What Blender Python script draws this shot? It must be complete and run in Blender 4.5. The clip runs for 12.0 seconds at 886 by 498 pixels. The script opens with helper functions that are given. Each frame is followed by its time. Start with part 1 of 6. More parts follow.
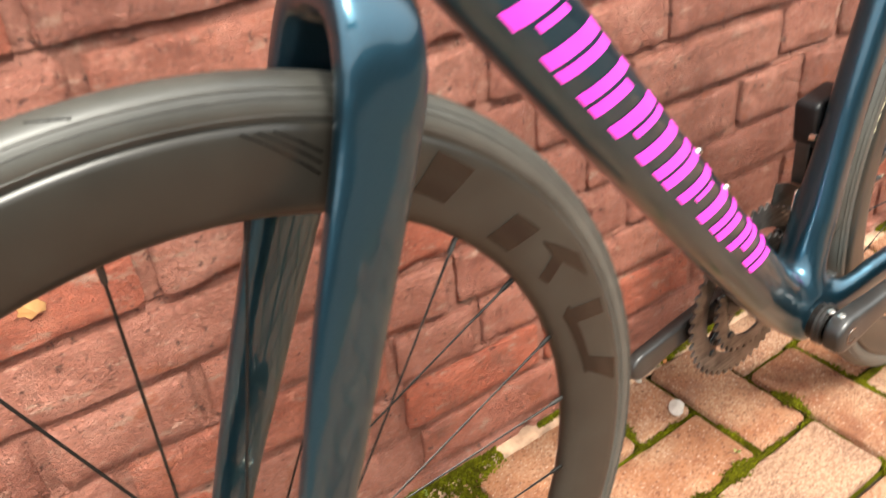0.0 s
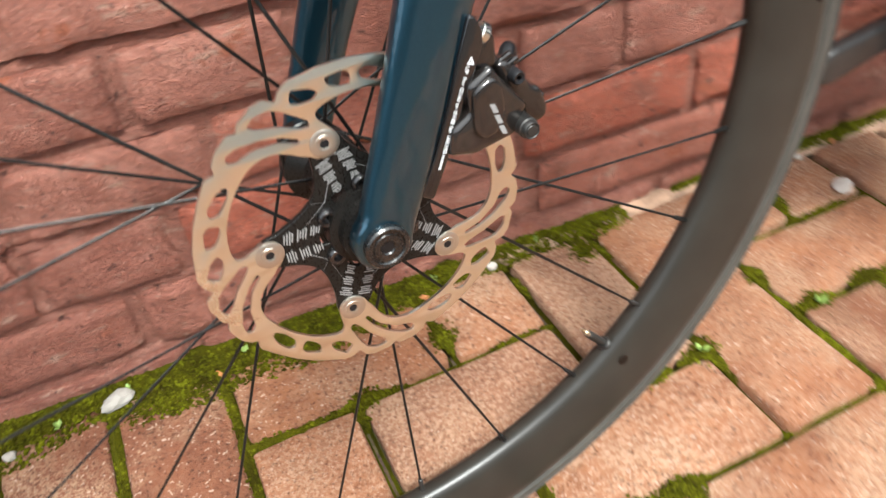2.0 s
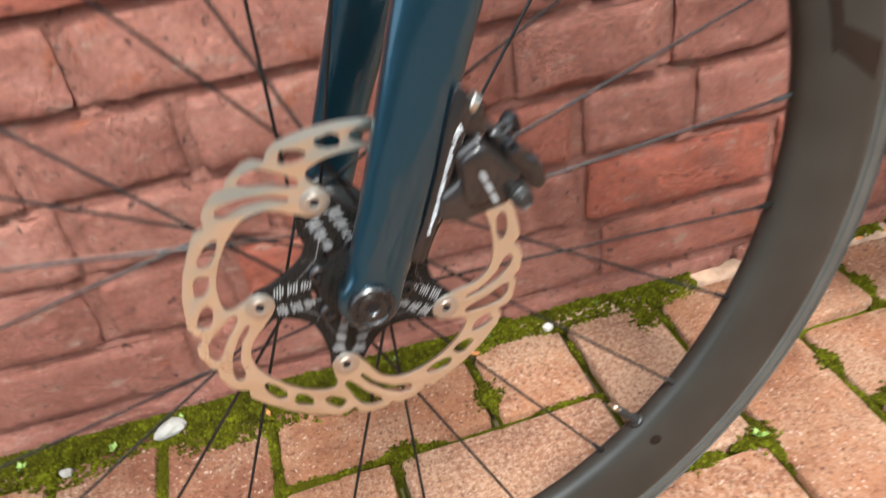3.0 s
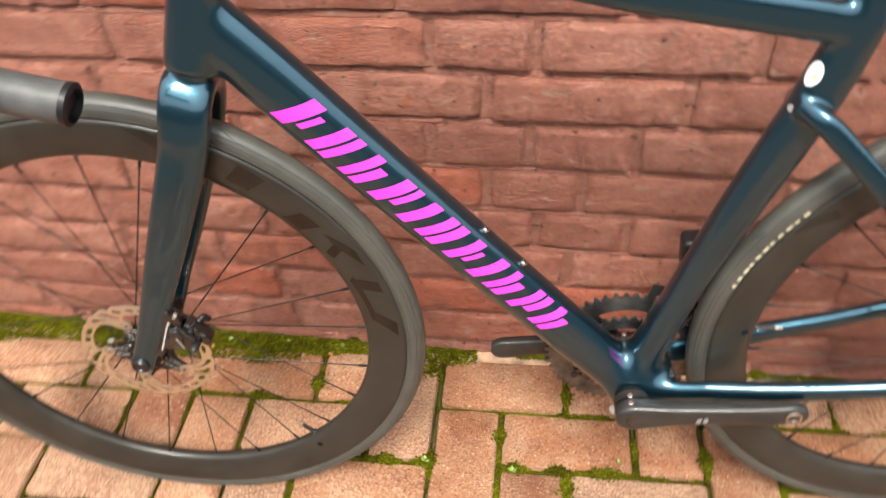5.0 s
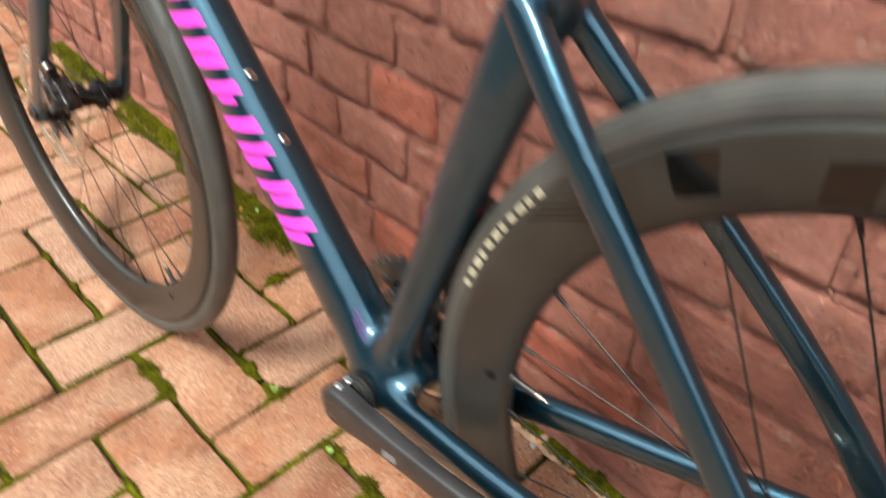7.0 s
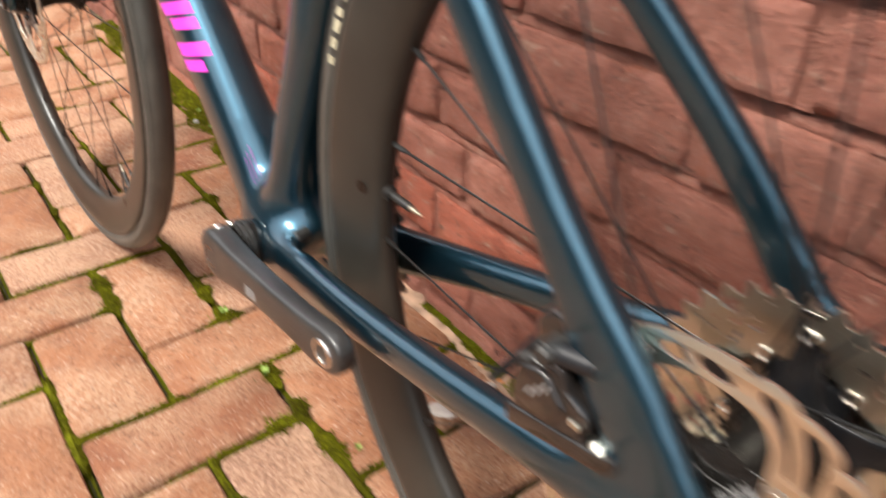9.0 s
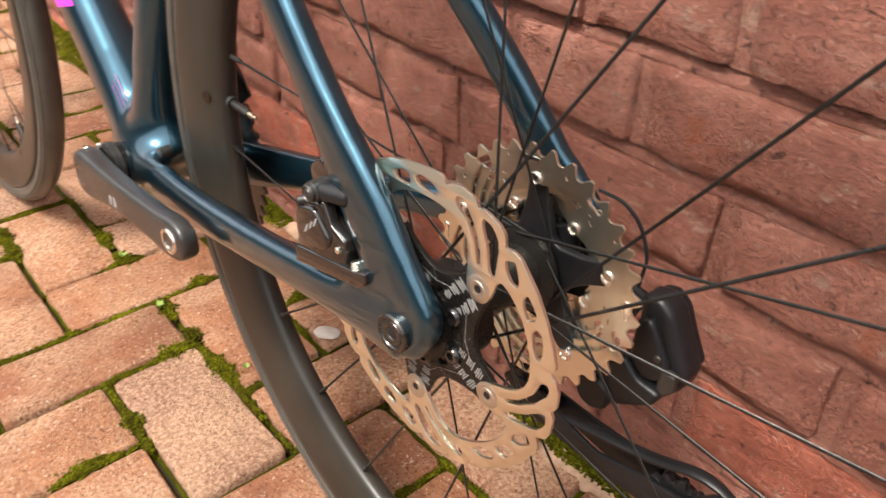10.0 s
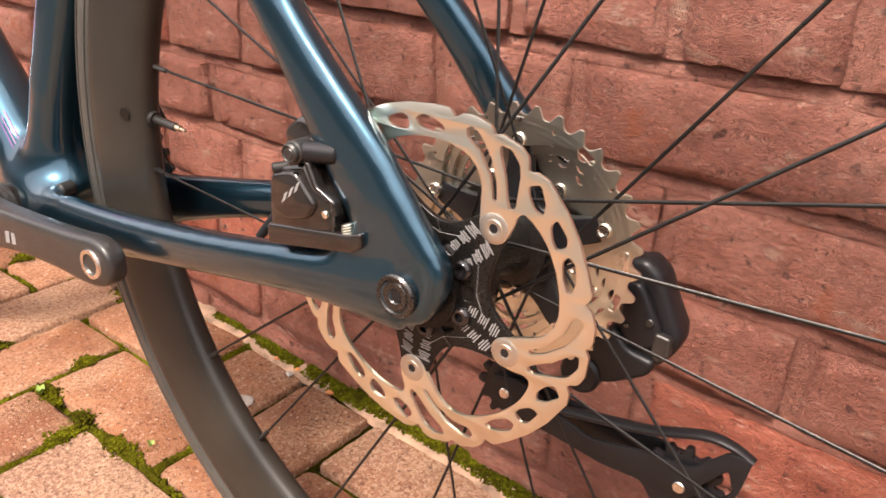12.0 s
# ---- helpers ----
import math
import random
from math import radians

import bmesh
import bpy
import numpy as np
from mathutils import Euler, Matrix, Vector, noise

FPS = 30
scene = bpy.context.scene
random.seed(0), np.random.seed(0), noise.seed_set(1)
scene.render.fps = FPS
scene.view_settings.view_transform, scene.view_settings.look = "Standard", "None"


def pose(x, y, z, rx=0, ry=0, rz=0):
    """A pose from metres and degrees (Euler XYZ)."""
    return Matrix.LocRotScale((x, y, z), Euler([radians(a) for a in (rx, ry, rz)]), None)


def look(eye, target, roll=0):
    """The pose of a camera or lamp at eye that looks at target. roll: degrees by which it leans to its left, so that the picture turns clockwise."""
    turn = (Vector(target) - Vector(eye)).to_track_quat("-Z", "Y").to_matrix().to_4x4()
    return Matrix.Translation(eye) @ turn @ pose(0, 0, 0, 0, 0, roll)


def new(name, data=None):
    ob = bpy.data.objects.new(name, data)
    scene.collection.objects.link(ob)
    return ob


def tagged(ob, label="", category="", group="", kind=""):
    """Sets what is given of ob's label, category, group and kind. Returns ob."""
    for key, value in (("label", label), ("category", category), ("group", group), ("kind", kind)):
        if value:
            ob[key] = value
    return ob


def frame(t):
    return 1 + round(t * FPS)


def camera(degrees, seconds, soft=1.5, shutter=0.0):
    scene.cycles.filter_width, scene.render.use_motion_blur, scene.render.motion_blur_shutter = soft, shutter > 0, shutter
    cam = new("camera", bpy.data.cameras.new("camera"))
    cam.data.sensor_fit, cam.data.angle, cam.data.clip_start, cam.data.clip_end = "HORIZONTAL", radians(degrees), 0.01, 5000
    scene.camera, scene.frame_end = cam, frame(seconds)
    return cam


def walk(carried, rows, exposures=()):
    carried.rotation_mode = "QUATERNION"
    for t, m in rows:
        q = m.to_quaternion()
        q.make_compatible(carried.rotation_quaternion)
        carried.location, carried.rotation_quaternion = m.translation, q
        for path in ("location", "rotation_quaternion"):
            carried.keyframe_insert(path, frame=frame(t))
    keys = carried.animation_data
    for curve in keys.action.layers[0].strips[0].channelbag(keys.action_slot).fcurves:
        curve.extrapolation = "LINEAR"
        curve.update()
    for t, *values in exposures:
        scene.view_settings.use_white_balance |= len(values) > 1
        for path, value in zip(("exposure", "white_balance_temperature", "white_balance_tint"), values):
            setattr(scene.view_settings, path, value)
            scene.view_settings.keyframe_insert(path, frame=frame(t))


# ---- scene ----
cam = camera(60.2, 12.0, 1.5, 0.7)
PATH = [
    (0, (-0.03, -0.27, 0.781), (0.806, 1.194, -0.295), -6.1),
    (0.5, (-0.068, -0.216, 0.737), (0.824, 1.142, -0.429), -6.4),
    (1, (-0.102, -0.217, 0.705), (0.778, 1.044, -0.574), -6.8),
    (1.5, (-0.108, -0.245, 0.644), (0.646, 1.037, -0.693), -7.3),
    (2, (-0.065, -0.267, 0.556), (0.429, 1.187, -0.726), -6.9),
    (2.5, (-0.029, -0.264, 0.525), (0.302, 1.339, -0.625), -6.4),
    (3, (-0.012, -0.278, 0.555), (0.253, 1.334, -0.599), -8.7),
    (3.5, (0.059, -0.417, 0.764), (0.301, 1.036, -0.589), -12.0),
    (3.7, (0.096, -0.468, 0.824), (0.395, 0.937, -0.567), -11.3),
    (5.3, (0.562, -0.525, 1.065), (0.088, 0.867, -0.291), -2.2),
    (5.5, (0.607, -0.478, 1.049), (0.009, 0.892, -0.279), -1.3),
    (6, (0.69, -0.366, 1.005), (-0.184, 0.926, -0.248), -1.7),
    (6.5, (0.876, -0.319, 0.918), (-0.207, 0.86, -0.281), -0.9),
    (7, (0.985, -0.209, 0.797), (-0.191, 0.865, -0.414), 1.1),
    (7.2, (1.003, -0.168, 0.739), (-0.188, 0.864, -0.491), 1.0),
    (8.8, (1.057, -0.109, 0.59), (-0.353, 0.829, -0.474), -0.7),
    (9, (1.097, -0.11, 0.593), (-0.288, 0.856, -0.479), 0.5),
    (9.5, (1.179, -0.096, 0.583), (-0.155, 0.907, -0.518), 1.0),
    (10, (1.217, -0.098, 0.577), (-0.071, 0.962, -0.525), 1.2),
    (10.5, (1.208, -0.124, 0.529), (-0.039, 1.084, -0.464), 0.5),
    (11, (1.193, -0.143, 0.505), (0.008, 1.215, -0.362), 1.6),
    (11.5, (1.19, -0.144, 0.503), (0.041, 1.268, -0.325), 2.5),
    (12, (1.184, -0.151, 0.503), (0.045, 1.26, -0.342), 2.6),
]
# the clip's camera holds its brightness and shifts its white balance a little on the way
TONES = [(0, 1.38, 6450, 5), (0.5, 1.34, 6450, 5), (1, 1.26, 6400, 5), (1.5, 1.04, 6350, 5), (2, 1.12, 5850, 4), (2.5, 1.20, 5650, 3), (3, 1.16, 5650, 3), (3.5, 1.0, 5900, 4), (5.5, 1.0, 6400, 6), (6.5, 0.95, 6250, 6), (7, 0.93, 6100, 5), (9, 0.95, 6350, 10), (10, 1.0, 6500, 10), (11, 1.18, 6850, 18), (12, 1.24, 6850, 19)]
walk(cam, [(t, look(eye, target, roll)) for t, eye, target, roll in PATH], TONES)

# ---- light: an overcast sky over an open yard, softly brighter from the open side ----
world = bpy.data.worlds.new("sky")
scene.world = world
world.use_nodes = True
wn = world.node_tree.nodes
wl = world.node_tree.links
sky = wn.new("ShaderNodeTexSky")
sky.sky_type = "NISHITA"
sky.sun_disc = False
sky.sun_elevation = radians(58)
sky.sun_rotation = radians(176)
sky.air_density, sky.dust_density, sky.ozone_density = 1.0, 4.0, 1.0
soft = wn.new("ShaderNodeMixRGB")
soft.inputs[0].default_value = 0.72
# the grey of the cloud cover, brighter overhead than at the horizon
grey = wn.new("ShaderNodeValToRGB")
grey.color_ramp.elements[0].position, grey.color_ramp.elements[0].color = 0.0, (0.30, 0.29, 0.275, 1)
grey.color_ramp.elements[1].position, grey.color_ramp.elements[1].color = 0.85, (1.0, 0.97, 0.92, 1)
up = wn.new("ShaderNodeSeparateXYZ")
wl.new(wn.new("ShaderNodeTexCoord").outputs["Generated"], up.inputs[0])
wl.new(up.outputs[2], grey.inputs[0])
cloud = wn.new("ShaderNodeMixRGB")
cloud.blend_type = "MULTIPLY"
cloud.inputs[0].default_value = 1.0
cloud.inputs[2].default_value = (11.8, 11.8, 11.8, 1)
wl.new(grey.outputs[0], cloud.inputs[1])
wl.new(cloud.outputs[0], soft.inputs[2])
wl.new(sky.outputs[0], soft.inputs[1])
wl.new(soft.outputs[0], wn["Background"].inputs[0])
wn["Background"].inputs[1].default_value = 0.15
sun = new("sun", bpy.data.lights.new("sun", "SUN"))
sun.data.energy = 3.15
sun.data.angle = radians(18)
sun.data.color = (1.0, 0.94, 0.85)
sun.matrix_world = look((0.45, -1.75, 3.4), (0.3, 0.2, 0.0))
scene.view_settings.exposure = 1.05

# ---- materials ----
def material(name, color, rough=0.5, metal=0.0, coat=0.0, coat_rough=0.05):
    m = bpy.data.materials.new(name)
    m.use_nodes = True
    b = m.node_tree.nodes["Principled BSDF"]
    b.inputs["Base Color"].default_value = (*color, 1)
    b.inputs["Roughness"].default_value = rough
    b.inputs["Metallic"].default_value = metal
    b.inputs["Coat Weight"].default_value = coat
    b.inputs["Coat Roughness"].default_value = coat_rough
    return m


def node(m, kind, **inputs):
    n = m.node_tree.nodes.new(kind)
    for key, value in inputs.items():
        n.inputs[key.replace("_", " ")].default_value = value
    return n


def ramp(m, fac, stops):
    r = m.node_tree.nodes.new("ShaderNodeValToRGB")
    e = r.color_ramp.elements
    while len(e) < len(stops):
        e.new(0.5)
    for el, (p, c) in zip(e, stops):
        el.position, el.color = p, (*c, 1)
    m.node_tree.links.new(fac, r.inputs[0])
    return r.outputs[0]


def noise_of(m, scale, detail=4.0, rough=0.55, vec=None):
    n = node(m, "ShaderNodeTexNoise", Scale=scale, Detail=detail, Roughness=rough)
    if vec is None:
        vec = m.node_tree.nodes.new("ShaderNodeTexCoord").outputs["Object"]
    m.node_tree.links.new(vec, n.inputs["Vector"])
    return n.outputs["Fac"]


def mix(m, fac, a, b, blend="MIX"):
    n = m.node_tree.nodes.new("ShaderNodeMixRGB")
    n.blend_type = blend
    for k, v in enumerate((fac, a, b)):
        if isinstance(v, bpy.types.NodeSocket):
            m.node_tree.links.new(v, n.inputs[k])
        else:
            n.inputs[k].default_value = v if k == 0 else (*v, 1)
    return n.outputs[0]


def bump(m, height, strength, distance, below=None):
    n = node(m, "ShaderNodeBump", Strength=strength, Distance=distance)
    m.node_tree.links.new(height, n.inputs["Height"])
    if below is not None:
        m.node_tree.links.new(below, n.inputs["Normal"])
    return n.outputs[0]


def shader(m):
    return m.node_tree.nodes["Principled BSDF"]


def link(m, out, key):
    m.node_tree.links.new(out, shader(m).inputs[key])


def world_place(m):
    """Place in the world, so that grain runs on through shared meshes."""
    return m.node_tree.nodes.new("ShaderNodeNewGeometry").outputs["Position"]


def random_of(m):
    return m.node_tree.nodes.new("ShaderNodeObjectInfo").outputs["Random"]


def worn(name, color, rough, metal=0.0, coat=0.0, spread=0.12, grain=900.0, depth=0.0001):
    """A plain technical surface with slight dirt, uneven gloss and fine relief."""
    m = material(name, color, rough, metal, coat)
    vec = world_place(m)
    big, fine = noise_of(m, 38.0, 5, vec=vec), noise_of(m, grain, 2, vec=vec)
    dark = tuple(c * (1 - 2.2 * spread) for c in color)
    light = tuple(min(1, c * (1 + 2.2 * spread)) for c in color)
    link(m, ramp(m, big, [(0.3, dark), (0.7, light)]), "Base Color")
    link(m, ramp(m, fine, [(0.3, (rough * 0.8,) * 3), (0.7, (min(1, rough * 1.2),) * 3)]), "Roughness")
    if depth:
        link(m, bump(m, fine, 0.25, depth), "Normal")
    return m


def wall_brick(name="painted_brick", mortar=False):
    m = material(name, (0.3, 0.12, 0.08), 0.7)
    vec = world_place(m)
    big = noise_of(m, 4.0, 3, vec=vec)
    mid = noise_of(m, 24.0, 8, 0.68, vec=vec)
    flat = m.node_tree.nodes.new("ShaderNodeMapping")
    flat.inputs["Scale"].default_value = (0.75, 1.0, 1.7)
    m.node_tree.links.new(vec, flat.inputs["Vector"])
    lump = noise_of(m, 52.0, 4, 0.58, vec=flat.outputs[0])
    fine = noise_of(m, 190.0, 6, 0.7, vec=flat.outputs[0])
    grit = noise_of(m, 700.0, 3, 0.6, vec=vec)
    base = ramp(m, mid, [(0.30, (0.310, 0.112, 0.075)), (0.45, (0.475, 0.186, 0.130)), (0.58, (0.545, 0.232, 0.168)), (0.74, (0.650, 0.335, 0.250))])
    # Relief shading put into the colour: fine hollows darker, crests lighter.
    base = mix(m, 0.55, base, ramp(m, fine, [(0.34, (0.62, 0.56, 0.54)), (0.5, (1, 1, 1)), (0.66, (1.30, 1.28, 1.24))]), "MULTIPLY")
    tone = ramp(m, big, [(0.32, (0.78, 0.70, 0.68)), (0.68, (1.08, 1.06, 1.04))])
    base = mix(m, 0.6, base, tone, "MULTIPLY")
    if not mortar:
        own = ramp(m, random_of(m), [(0.0, (0.82, 0.78, 0.77)), (0.4, (1.0, 0.99, 0.99)), (0.75, (1.06, 1.12, 1.14)), (0.92, (1.10, 0.88, 0.78)), (1.0, (1.16, 0.80, 0.66))])
        base = mix(m, 1.0, base, own, "MULTIPLY")
        raw = ramp(m, noise_of(m, 14.0, 8, 0.74, vec=vec), [(0.60, (0, 0, 0)), (0.65, (0.85, 0.85, 0.85))])
        base = mix(m, raw, base, (0.46, 0.135, 0.062))
        grey = ramp(m, noise_of(m, 11.0, 6, 0.7, vec=vec), [(0.60, (0, 0, 0)), (0.70, (0.5, 0.5, 0.5))])
        base = mix(m, grey, base, (0.20, 0.110, 0.085))
    else:
        base = mix(m, 0.3, base, (0.40, 0.19, 0.14))
    chalk = ramp(m, noise_of(m, 36.0, 6, 0.72, vec=flat.outputs[0]), [(0.585, (0, 0, 0)), (0.65, (0.8, 0.8, 0.8))])
    base = mix(m, chalk, base, (0.56, 0.35, 0.26))
    pits = noise_of(m, 85.0, 3, 0.6, vec=vec)
    flecks = ramp(m, noise_of(m, 170.0, 4, 0.68, vec=flat.outputs[0]), [(0.60, (0, 0, 0)), (0.66, (0.75, 0.75, 0.75))])
    base = mix(m, flecks, base, (0.64, 0.37, 0.275))
    # Shade inside the relief's pits, painted into the base colour.
    pit_shade = ramp(m, pits, [(0.31, (0.26, 0.22, 0.22)), (0.37, (1, 1, 1))])
    base = mix(m, 0.85, base, pit_shade, "MULTIPLY")
    link(m, base, "Base Color")
    link(m, ramp(m, lump, [(0.3, (0.38,) * 3), (0.7, (0.66,) * 3)]), "Roughness")
    shader(m).inputs["Specular IOR Level"].default_value = 0.5
    scrape = m.node_tree.nodes.new("ShaderNodeMapping")
    scrape.inputs["Scale"].default_value = (0.75, 1.0, 1.25)
    m.node_tree.links.new(vec, scrape.inputs["Vector"])
    ridges = ramp(m, noise_of(m, 130.0, 6, 0.66, vec=scrape.outputs[0]), [(0.40, (0, 0, 0)), (0.47, (0.6, 0.6, 0.6)), (0.62, (1, 1, 1))])
    n = bump(m, mid, 1.0, 0.014)
    n = bump(m, ridges, 1.0, 0.0060, n)
    n = bump(m, ramp(m, pits, [(0.26, (0, 0, 0)), (0.38, (1, 1, 1))]), 1.0, 0.0035, n)
    n = bump(m, fine, 1.0, 0.0055, n)
    link(m, bump(m, grit, 0.6, 0.0014, n), "Normal")
    return m


def paver_brick():
    m = material("clay_paver", (0.5, 0.25, 0.15), 0.8)
    vec = world_place(m)
    big = noise_of(m, 8.0, 5, 0.6, vec=vec)
    mid = noise_of(m, 36.0, 7, 0.65, vec=vec)
    fine = noise_of(m, 300.0, 5, 0.7, vec=vec)
    grit = noise_of(m, 1000.0, 2, 0.6, vec=vec)
    own = ramp(m, random_of(m), [(0.0, (0.225, 0.088, 0.048)), (0.25, (0.300, 0.126, 0.062)), (0.55, (0.350, 0.154, 0.077)), (0.8, (0.325, 0.149, 0.083)), (1.0, (0.262, 0.142, 0.092))])
    base = mix(m, 0.7, own, ramp(m, mid, [(0.28, (0.55, 0.44, 0.40)), (0.5, (1, 1, 1)), (0.72, (1.28, 1.26, 1.16))]), "MULTIPLY")
    wear = mix(m, 1.0, ramp(m, big, [(0.46, (0, 0, 0)), (0.60, (1, 1, 1))]), ramp(m, fine, [(0.42, (0, 0, 0)), (0.56, (0.85, 0.85, 0.85))]), "MULTIPLY")
    base = mix(m, wear, base, (0.48, 0.30, 0.185))
    spots = ramp(m, noise_of(m, 60.0, 5, 0.65, vec=vec), [(0.64, (0, 0, 0)), (0.72, (0.7, 0.7, 0.7))])
    base = mix(m, spots, base, (0.53, 0.345, 0.22))
    lime = ramp(m, noise_of(m, 270.0, 2, 0.5, vec=vec), [(0.63, (0, 0, 0)), (0.70, (0.8, 0.8, 0.8))])
    base = mix(m, lime, base, (0.64, 0.47, 0.36))
    grain = ramp(m, noise_of(m, 210.0, 4, 0.7, vec=vec), [(0.46, (0, 0, 0)), (0.60, (1, 1, 1))])
    rough_one = ramp(m, mix(m, 0.45, random_of(m), big), [(0.34, (0.08, 0.08, 0.08)), (0.58, (0.75, 0.75, 0.75))])
    base = mix(m, mix(m, 1.0, grain, rough_one, "MULTIPLY"), base, (0.56, 0.355, 0.235))
    dark = ramp(m, noise_of(m, 240.0, 3, 0.6, vec=vec), [(0.32, (0.34, 0.29, 0.29)), (0.44, (1, 1, 1))])
    base = mix(m, 0.85, base, dark, "MULTIPLY")
    stain = ramp(m, noise_of(m, 13.0, 6, 0.7, vec=vec), [(0.60, (0, 0, 0)), (0.72, (0.5, 0.5, 0.5))])
    base = mix(m, stain, base, (0.28, 0.165, 0.115))
    link(m, base, "Base Color")
    link(m, ramp(m, mid, [(0.3, (0.55,) * 3), (0.7, (0.85,) * 3)]), "Roughness")
    shader(m).inputs["Specular IOR Level"].default_value = 0.25
    n = bump(m, mid, 0.6, 0.005)
    n = bump(m, fine, 1.0, 0.0042, n)
    link(m, bump(m, grit, 0.7, 0.0007, n), "Normal")
    return m


def moss_green():
    m = material("moss", (0.1, 0.14, 0.01), 0.95)
    geo = m.node_tree.nodes.new("ShaderNodeNewGeometry")
    own = ramp(m, geo.outputs["Random Per Island"], [(0.0, (0.066, 0.058, 0.003)), (0.4, (0.098, 0.094, 0.004)), (0.75, (0.132, 0.134, 0.005)), (1.0, (0.19, 0.20, 0.008))])
    vec = world_place(m)
    patch = ramp(m, noise_of(m, 34.0, 4, vec=vec), [(0.35, (0.50, 0.46, 0.40)), (0.65, (1.2, 1.2, 1.0))])
    speck = ramp(m, noise_of(m, 900.0, 3, 0.65, vec=vec), [(0.3, (0.45, 0.45, 0.4)), (0.7, (1.35, 1.35, 1.2))])
    link(m, mix(m, 0.8, mix(m, 0.8, own, patch, "MULTIPLY"), speck, "MULTIPLY"), "Base Color")
    shader(m).inputs["Specular IOR Level"].default_value = 0.08
    link(m, bump(m, noise_of(m, 700.0, 3, 0.65, vec=vec), 1.0, 0.004), "Normal")
    return m


def joint_soil():
    m = material("joint_soil", (0.08, 0.05, 0.03), 0.95)
    vec = world_place(m)
    fine, mid = noise_of(m, 300.0, 5, 0.7, vec=vec), noise_of(m, 22.0, 4, vec=vec)
    a = ramp(m, fine, [(0.3, (0.035, 0.022, 0.015)), (0.7, (0.12, 0.075, 0.045))])
    link(m, mix(m, ramp(m, mid, [(0.45, (0, 0, 0)), (0.6, (0.8, 0.8, 0.8))]), a, (0.075, 0.085, 0.012)), "Base Color")
    link(m, bump(m, fine, 0.9, 0.003), "Normal")
    return m


def pearl_paint():
    m = material("teal_pearl_paint", (0.03, 0.13, 0.18), 0.22, 0.92, 1.0, 0.06)
    vec = world_place(m)
    flake = noise_of(m, 2600.0, 1, vec=vec)
    link(m, ramp(m, flake, [(0.35, (0.0195, 0.0660, 0.1040)), (0.7, (0.0270, 0.0860, 0.1260))]), "Base Color")
    dust = noise_of(m, 60.0, 5, vec=vec)
    link(m, ramp(m, dust, [(0.35, (0.29,) * 3), (0.75, (0.31,) * 3)]), "Roughness")
    return m


def brushed_steel(name, color, rough=0.3):
    """Smooth metal with faint cloudy tarnish and hardly visible grinding marks."""
    m = material(name, color, rough, 1.0)
    vec = world_place(m)
    stain, lines = noise_of(m, 30.0, 3, 0.5, vec=vec), noise_of(m, 2400.0, 1, vec=vec)
    link(m, ramp(m, stain, [(0.3, tuple(c * k for c, k in zip(color, (0.90, 0.87, 0.82)))), (0.7, color)]), "Base Color")
    link(m, ramp(m, mix(m, 0.15, stain, lines), [(0.3, (rough * 1.15,) * 3), (0.7, (rough * 0.9,) * 3)]), "Roughness")
    return m


def tyre_rubber():
    m = material("tyre_rubber", (0.05, 0.046, 0.042), 0.40)
    vec = world_place(m)
    big, fine = noise_of(m, 16.0, 5, vec=vec), noise_of(m, 800.0, 2, vec=vec)
    link(m, ramp(m, big, [(0.3, (0.042, 0.041, 0.036)), (0.7, (0.074, 0.072, 0.063))]), "Base Color")
    link(m, bump(m, fine, 0.3, 0.0002), "Normal")
    return m


def carbon_rim():
    m = material("satin_carbon_rim", (0.016, 0.014, 0.012), 0.36, 0.0, 0.06, 0.2)
    vec = world_place(m)
    big, fine = noise_of(m, 20.0, 5, vec=vec), noise_of(m, 1500.0, 2, vec=vec)
    link(m, ramp(m, big, [(0.3, (0.018, 0.016, 0.013)), (0.75, (0.030, 0.027, 0.022))]), "Base Color")
    link(m, ramp(m, mix(m, 0.5, big, fine), [(0.35, (0.28,) * 3), (0.65, (0.36,) * 3)]), "Roughness")
    return m


PAINT = pearl_paint()
BRICK, MORTAR, PAVER, MOSS, SOIL = wall_brick(), wall_brick("painted_mortar", True), paver_brick(), moss_green(), joint_soil()
SMEAR = worn("mortar_smear", (0.36, 0.225, 0.145), 0.9, spread=0.25, grain=260.0, depth=0.002)
RUBBER, RIM = tyre_rubber(), carbon_rim()
RIM_MARK = worn("gloss_rim_mark", (0.005, 0.0045, 0.004), 0.15, spread=0.1, depth=0)
STEEL = brushed_steel("rotor_steel", (0.84, 0.84, 0.74), 0.30)
BRIGHT = brushed_steel("polished_steel", (0.82, 0.80, 0.77), 0.24)
CASSETTE = brushed_steel("nickel_sprocket", (0.74, 0.72, 0.62), 0.30)
shift = CASSETTE.node_tree.nodes.new("ShaderNodeMapping")
shift.inputs["Location"].default_value = (-0.996, 0, -0.342)
shift.inputs["Scale"].default_value = (1, 0, 1)
CASSETTE.node_tree.links.new(CASSETTE.node_tree.nodes.new("ShaderNodeTexCoord").outputs["Object"], shift.inputs[0])
far_out = CASSETTE.node_tree.nodes.new("ShaderNodeVectorMath")
far_out.operation = "LENGTH"
CASSETTE.node_tree.links.new(shift.outputs[0], far_out.inputs[0])
turned_marks = CASSETTE.node_tree.nodes.new("ShaderNodeTexNoise")
turned_marks.noise_dimensions = "1D"
turned_marks.inputs["Scale"].default_value = 420.0
turned_marks.inputs["Detail"].default_value = 3.0
CASSETTE.node_tree.links.new(far_out.outputs["Value"], turned_marks.inputs["W"])
link(CASSETTE, bump(CASSETTE, turned_marks.outputs[0], 0.18, 0.0010), "Normal")
